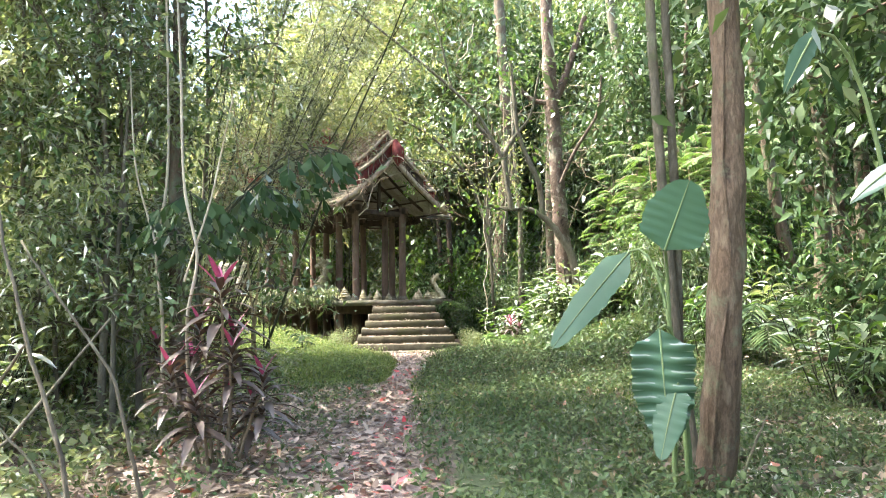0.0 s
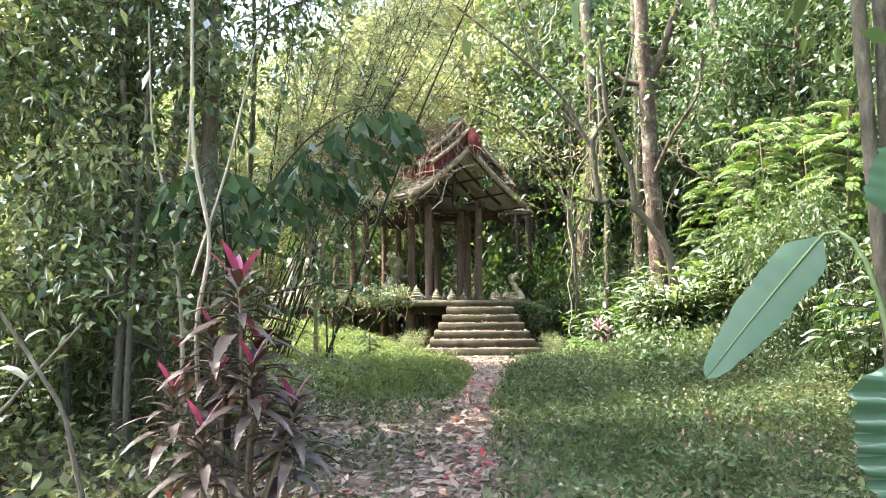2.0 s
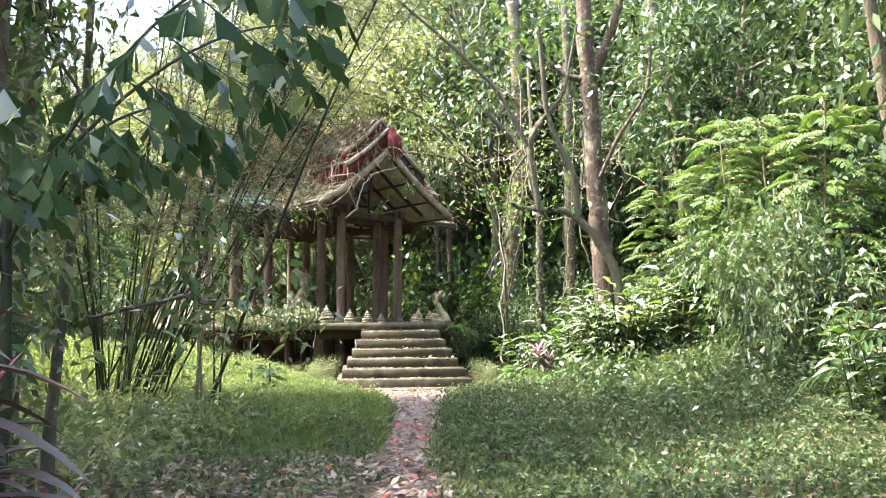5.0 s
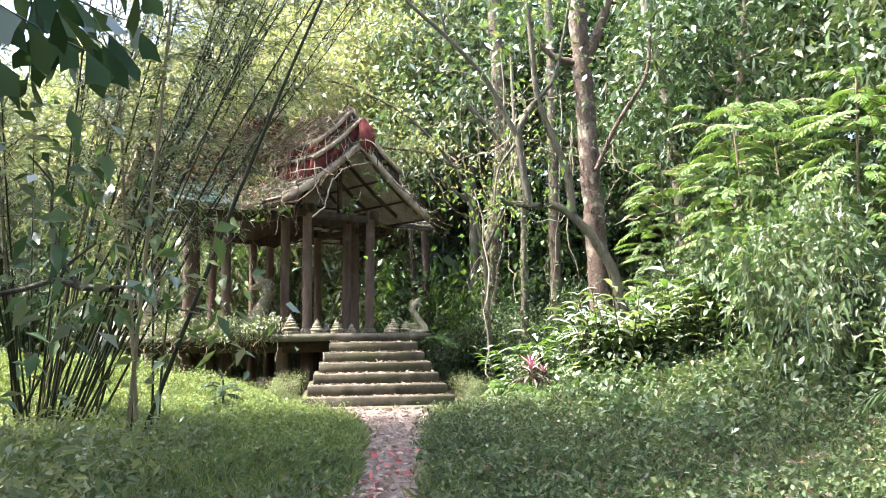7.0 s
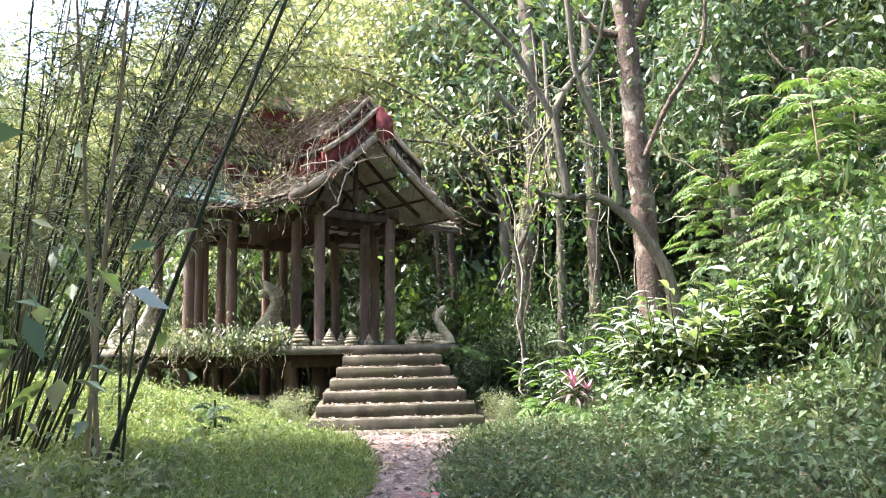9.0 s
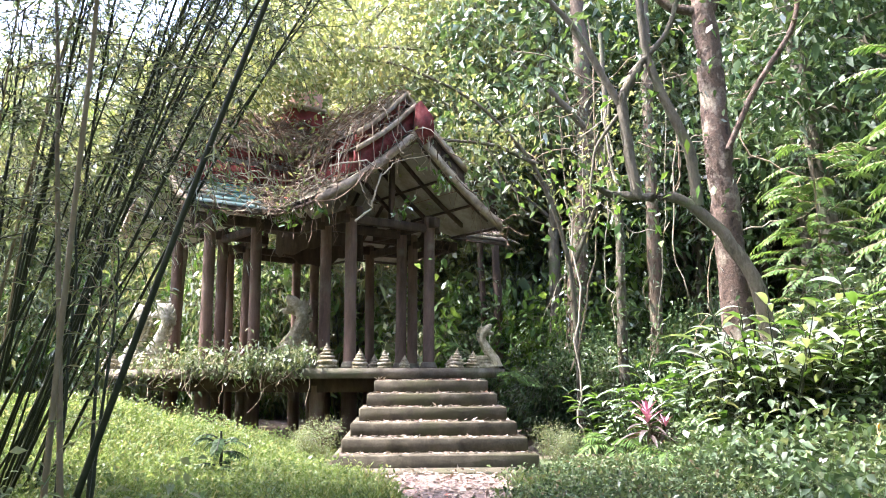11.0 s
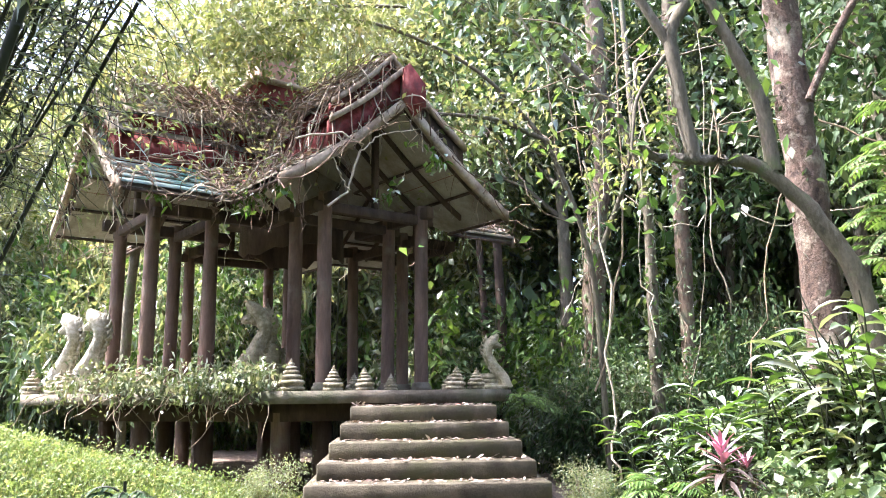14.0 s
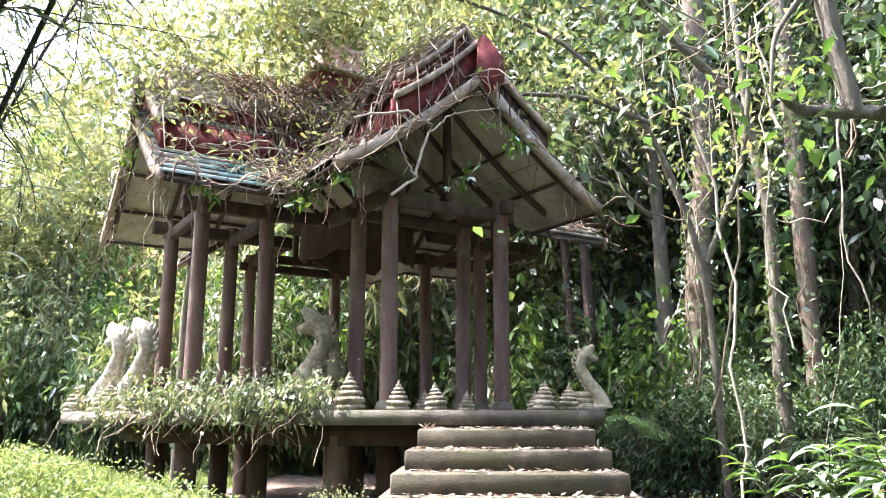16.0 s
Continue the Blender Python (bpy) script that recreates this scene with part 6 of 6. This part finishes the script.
herb_patch(16000, 0.9, 7.0, 23.0, 31.0, 0.4, lambda x, y: x > 1.0, M_DARK, "undergrowth", "dark undergrowth beside the platform", 0.13)


def litter(n, x0, x1, y0, y1, keep, name, label, mat, size=0.09):
    x, y = gs.uniform(x0, x1, n), gs.uniform(y0, y1, n)
    ok = keep(x, y)
    x, y = x[ok], y[ok]
    m = len(x)
    P = np.stack([x, y, ground_z(x, y) + gs.uniform(0.005, 0.03, m)], 1)
    L = size * gs.uniform(0.5, 1.5, m)
    thing(name, label, "leaf litter", None, leaf2(P, rand_dirs(m, 0, gs) * np.array([1, 1, 0.25]), rand_dirs(m, 2.5, gs), L, L * 0.45, 0.0), mat, kind="stuff")


litter(9000, -1.6, 0.7, 3.0, 21.6, lambda x, y: ~off_path(x, y, 1.3), "path_litter", "dead leaves trodden into the path", M_LITTER, 0.075)
litter(9000, -4.5, -0.3, 3.0, 13.0, lambda x, y: x < 9, "forest_litter", "brown dead leaves on the ground", M_LITTER, 0.11)
litter(7000, 1.2, 6.5, 3.5, 15.0, lambda x, y: gs.random(len(x)) < smooth(1.0, 3.0, x), "forest_litter", "brown dead leaves around the trunk", M_LITTER, 0.13)
litter(5000, 0.0, 5.0, 3.0, 20.0, lambda x, y: gs.random(len(x)) < 0.6 + 0.4 * np.sin(x * 1.3 + y * 0.8), "forest_litter", "brown dead leaves among the weeds", M_LITTER, 0.09)
litter(300, -1.0, 0.3, 5.0, 16.0, lambda x, y: ~off_path(x, y, 1.2), "petals", "red fallen petals on the path", M_PETAL, 0.1)


# ---- small things along the way ----
place(LPALM, 0.2, 24.75, 0.42, z=1.15)
place(LPALM, 0.35, 25.2, 0.5, z=1.0)
place(BUSHES[1], -2.95, 22.7, 0.34)
place(BUSHES[1], 0.75, 22.6, 0.3)
place(make_feather_plant("lawn_sapling", "tiny dark-leaved sapling standing in the grass", "sapling", 76, 16, 0.34, 6, 0.11, 0.55, M_DARK, 0.6, 0.6, 0.6, None, False, 0.9), -3.65, 20.2, 1.0)
place(make_broadleaf("withered_stalk", "withered yellow leaf stalk at the bank foot", 87, 2, 0.5, 0.22, 0.2, M_YELLOW, 4, 0.9), 3.85, 19.0, 1.0)
st_r = np.random.default_rng(97)
for x, y, s_ in ((-4.6, 16.6, 0.5), (-5.3, 17.2, 0.35)):
    V, Fc = revolve([(0.0, -0.05), (0.6, -0.05), (0.75, 0.1), (0.62, 0.28), (0.3, 0.36), (0.0, 0.37)], 12)
    V = V * np.array([1, 0.7, 0.7]) + st_r.normal(size=V.shape) * 0.03
    thing("boulder", "flat grey stone lying at the foot of the bamboo", "stone", pose(x, y, on_ground(x, y), 4, 3, st_r.uniform(0, 360)) @ Matrix.Scale(s_, 4), (V, Fc), M_STONE, smooth=True)


def fallen_branch(pts, r0, label):
    pts = np.array([(x, y, on_ground(x, y) + z) for x, y, z in pts])
    tt = np.linspace(0, len(pts) - 1, 18)
    P = np.stack([np.interp(tt, np.arange(len(pts)), pts[:, k]) for k in range(3)], 1) + st_r.normal(size=(18, 3)) * r0 * 0.25
    thing("fallen_branch", label, "branch", None, tube(P, np.linspace(r0, r0 * 0.45, 18), 7, True), M_BARK_GREY, smooth=True)


fallen_branch([(2.3, 5.6, 0.03), (3.2, 6.0, 0.06), (4.4, 6.3, 0.05)], 0.05, "dark rotting branch lying on dead leaves")
fallen_branch([(2.2, 4.9, 0.02), (2.9, 5.1, 0.05), (3.9, 4.9, 0.12)], 0.03, "thin dead branch lying on dead leaves")
fallen_branch([(1.85, 5.2, 0.02), (2.0, 5.25, 0.35), (2.15, 5.3, 0.62)], 0.014, "pale stick leaning at the tree foot")
fallen_branch([(2.6, 7.2, 0.02), (3.4, 7.5, 0.05), (4.6, 7.3, 0.1)], 0.035, "dead branch lying beside the trunk")
fallen_branch([(-3.6, 4.6, 0.1), (-2.9, 5.2, 0.5), (-2.5, 5.9, 1.3)], 0.018, "dead stick leaning in the undergrowth")
fallen_branch([(-2.0, 5.3, 0.02), (-2.2, 5.25, 0.95), (-2.8, 5.2, 1.85)], 0.016, "mossy stick leaning in the undergrowth")
fallen_branch([(-1.95, 4.25, 0.02), (-2.1, 4.3, 0.7), (-2.4, 4.4, 1.5), (-2.6, 4.5, 2.2)], 0.017, "mossy stick leaning in the undergrowth")
fallen_branch([(-2.2, 4.7, 0.02), (-2.45, 4.75, 0.5), (-3.0, 4.8, 1.0)], 0.013, "thin dead stick leaning in the undergrowth")
fallen_branch([(-4.0, 5.6, 0.1), (-3.2, 5.5, 0.7), (-2.75, 5.2, 1.2)], 0.02, "dead stick leaning in the undergrowth")
px, py = st_r.uniform(2.1, 5.2, 900), st_r.uniform(3.8, 8.5, 900)
L_ = st_r.uniform(0.25, 0.6, 900)
thing("palm_debris", "dry brown palm leaf strips under the trunk", "leaf litter", None, leaf_strip(np.stack([px, py, ground_z(px, py) + 0.03], 1), rand_dirs(900, 0, st_r) * np.array([1, 1, 0.12]), rand_dirs(900, 2, st_r), L_, 0.022, 0.04, 3), M_LITTER, kind="stuff")
for x, y, s_ in ((1.95, 22.2, 0.8), (2.35, 21.8, 0.9), (2.9, 21.6, 0.85), (1.7, 22.8, 0.8)):
    place(GING[0], x, y, s_, r=gr)
place(LPALM, 1.55, 22.2, 0.75)
place(LPALM, 1.9, 20.4, 0.5)


def make_lianas():
    r2 = np.random.default_rng(141)
    out, pale = [], []
    for i in range(42):
        x, y = r2.uniform(0.4, 5.0), r2.uniform(23.8, 29.0)
        z = r2.uniform(4.5, 9.5)
        n = 12
        if r2.random() < 0.3:
            end = np.array([x + r2.normal() * 0.6, y + r2.normal() * 0.5, r2.uniform(0.2, 3.5)])
        else:
            end = np.array([x + r2.normal() * 2.2, y + r2.normal(), z + r2.normal() * 1.2])
        t = np.linspace(0, 1, n)[:, None]
        P = np.array([x, y, z]) * (1 - t) + end * t
        P[:, 2] -= np.sin(np.pi * t[:, 0]) * r2.uniform(0.1, 1.0)
        P += np.cumsum(r2.normal(size=(n, 3)) * 0.09, 0)
        (pale if r2.random() < 0.4 else out).append(tube(P, r2.uniform(0.006, 0.018), 5))
    thing("lianas", "tangled brown lianas hanging between the trees", "lianas", None, join(out), M_TWIG, kind="stuff", smooth=True)
    thing("lianas", "pale dry lianas hanging between the trees", "lianas", None, join(pale), M_TWIG_PALE, kind="stuff", smooth=True)


make_lianas()
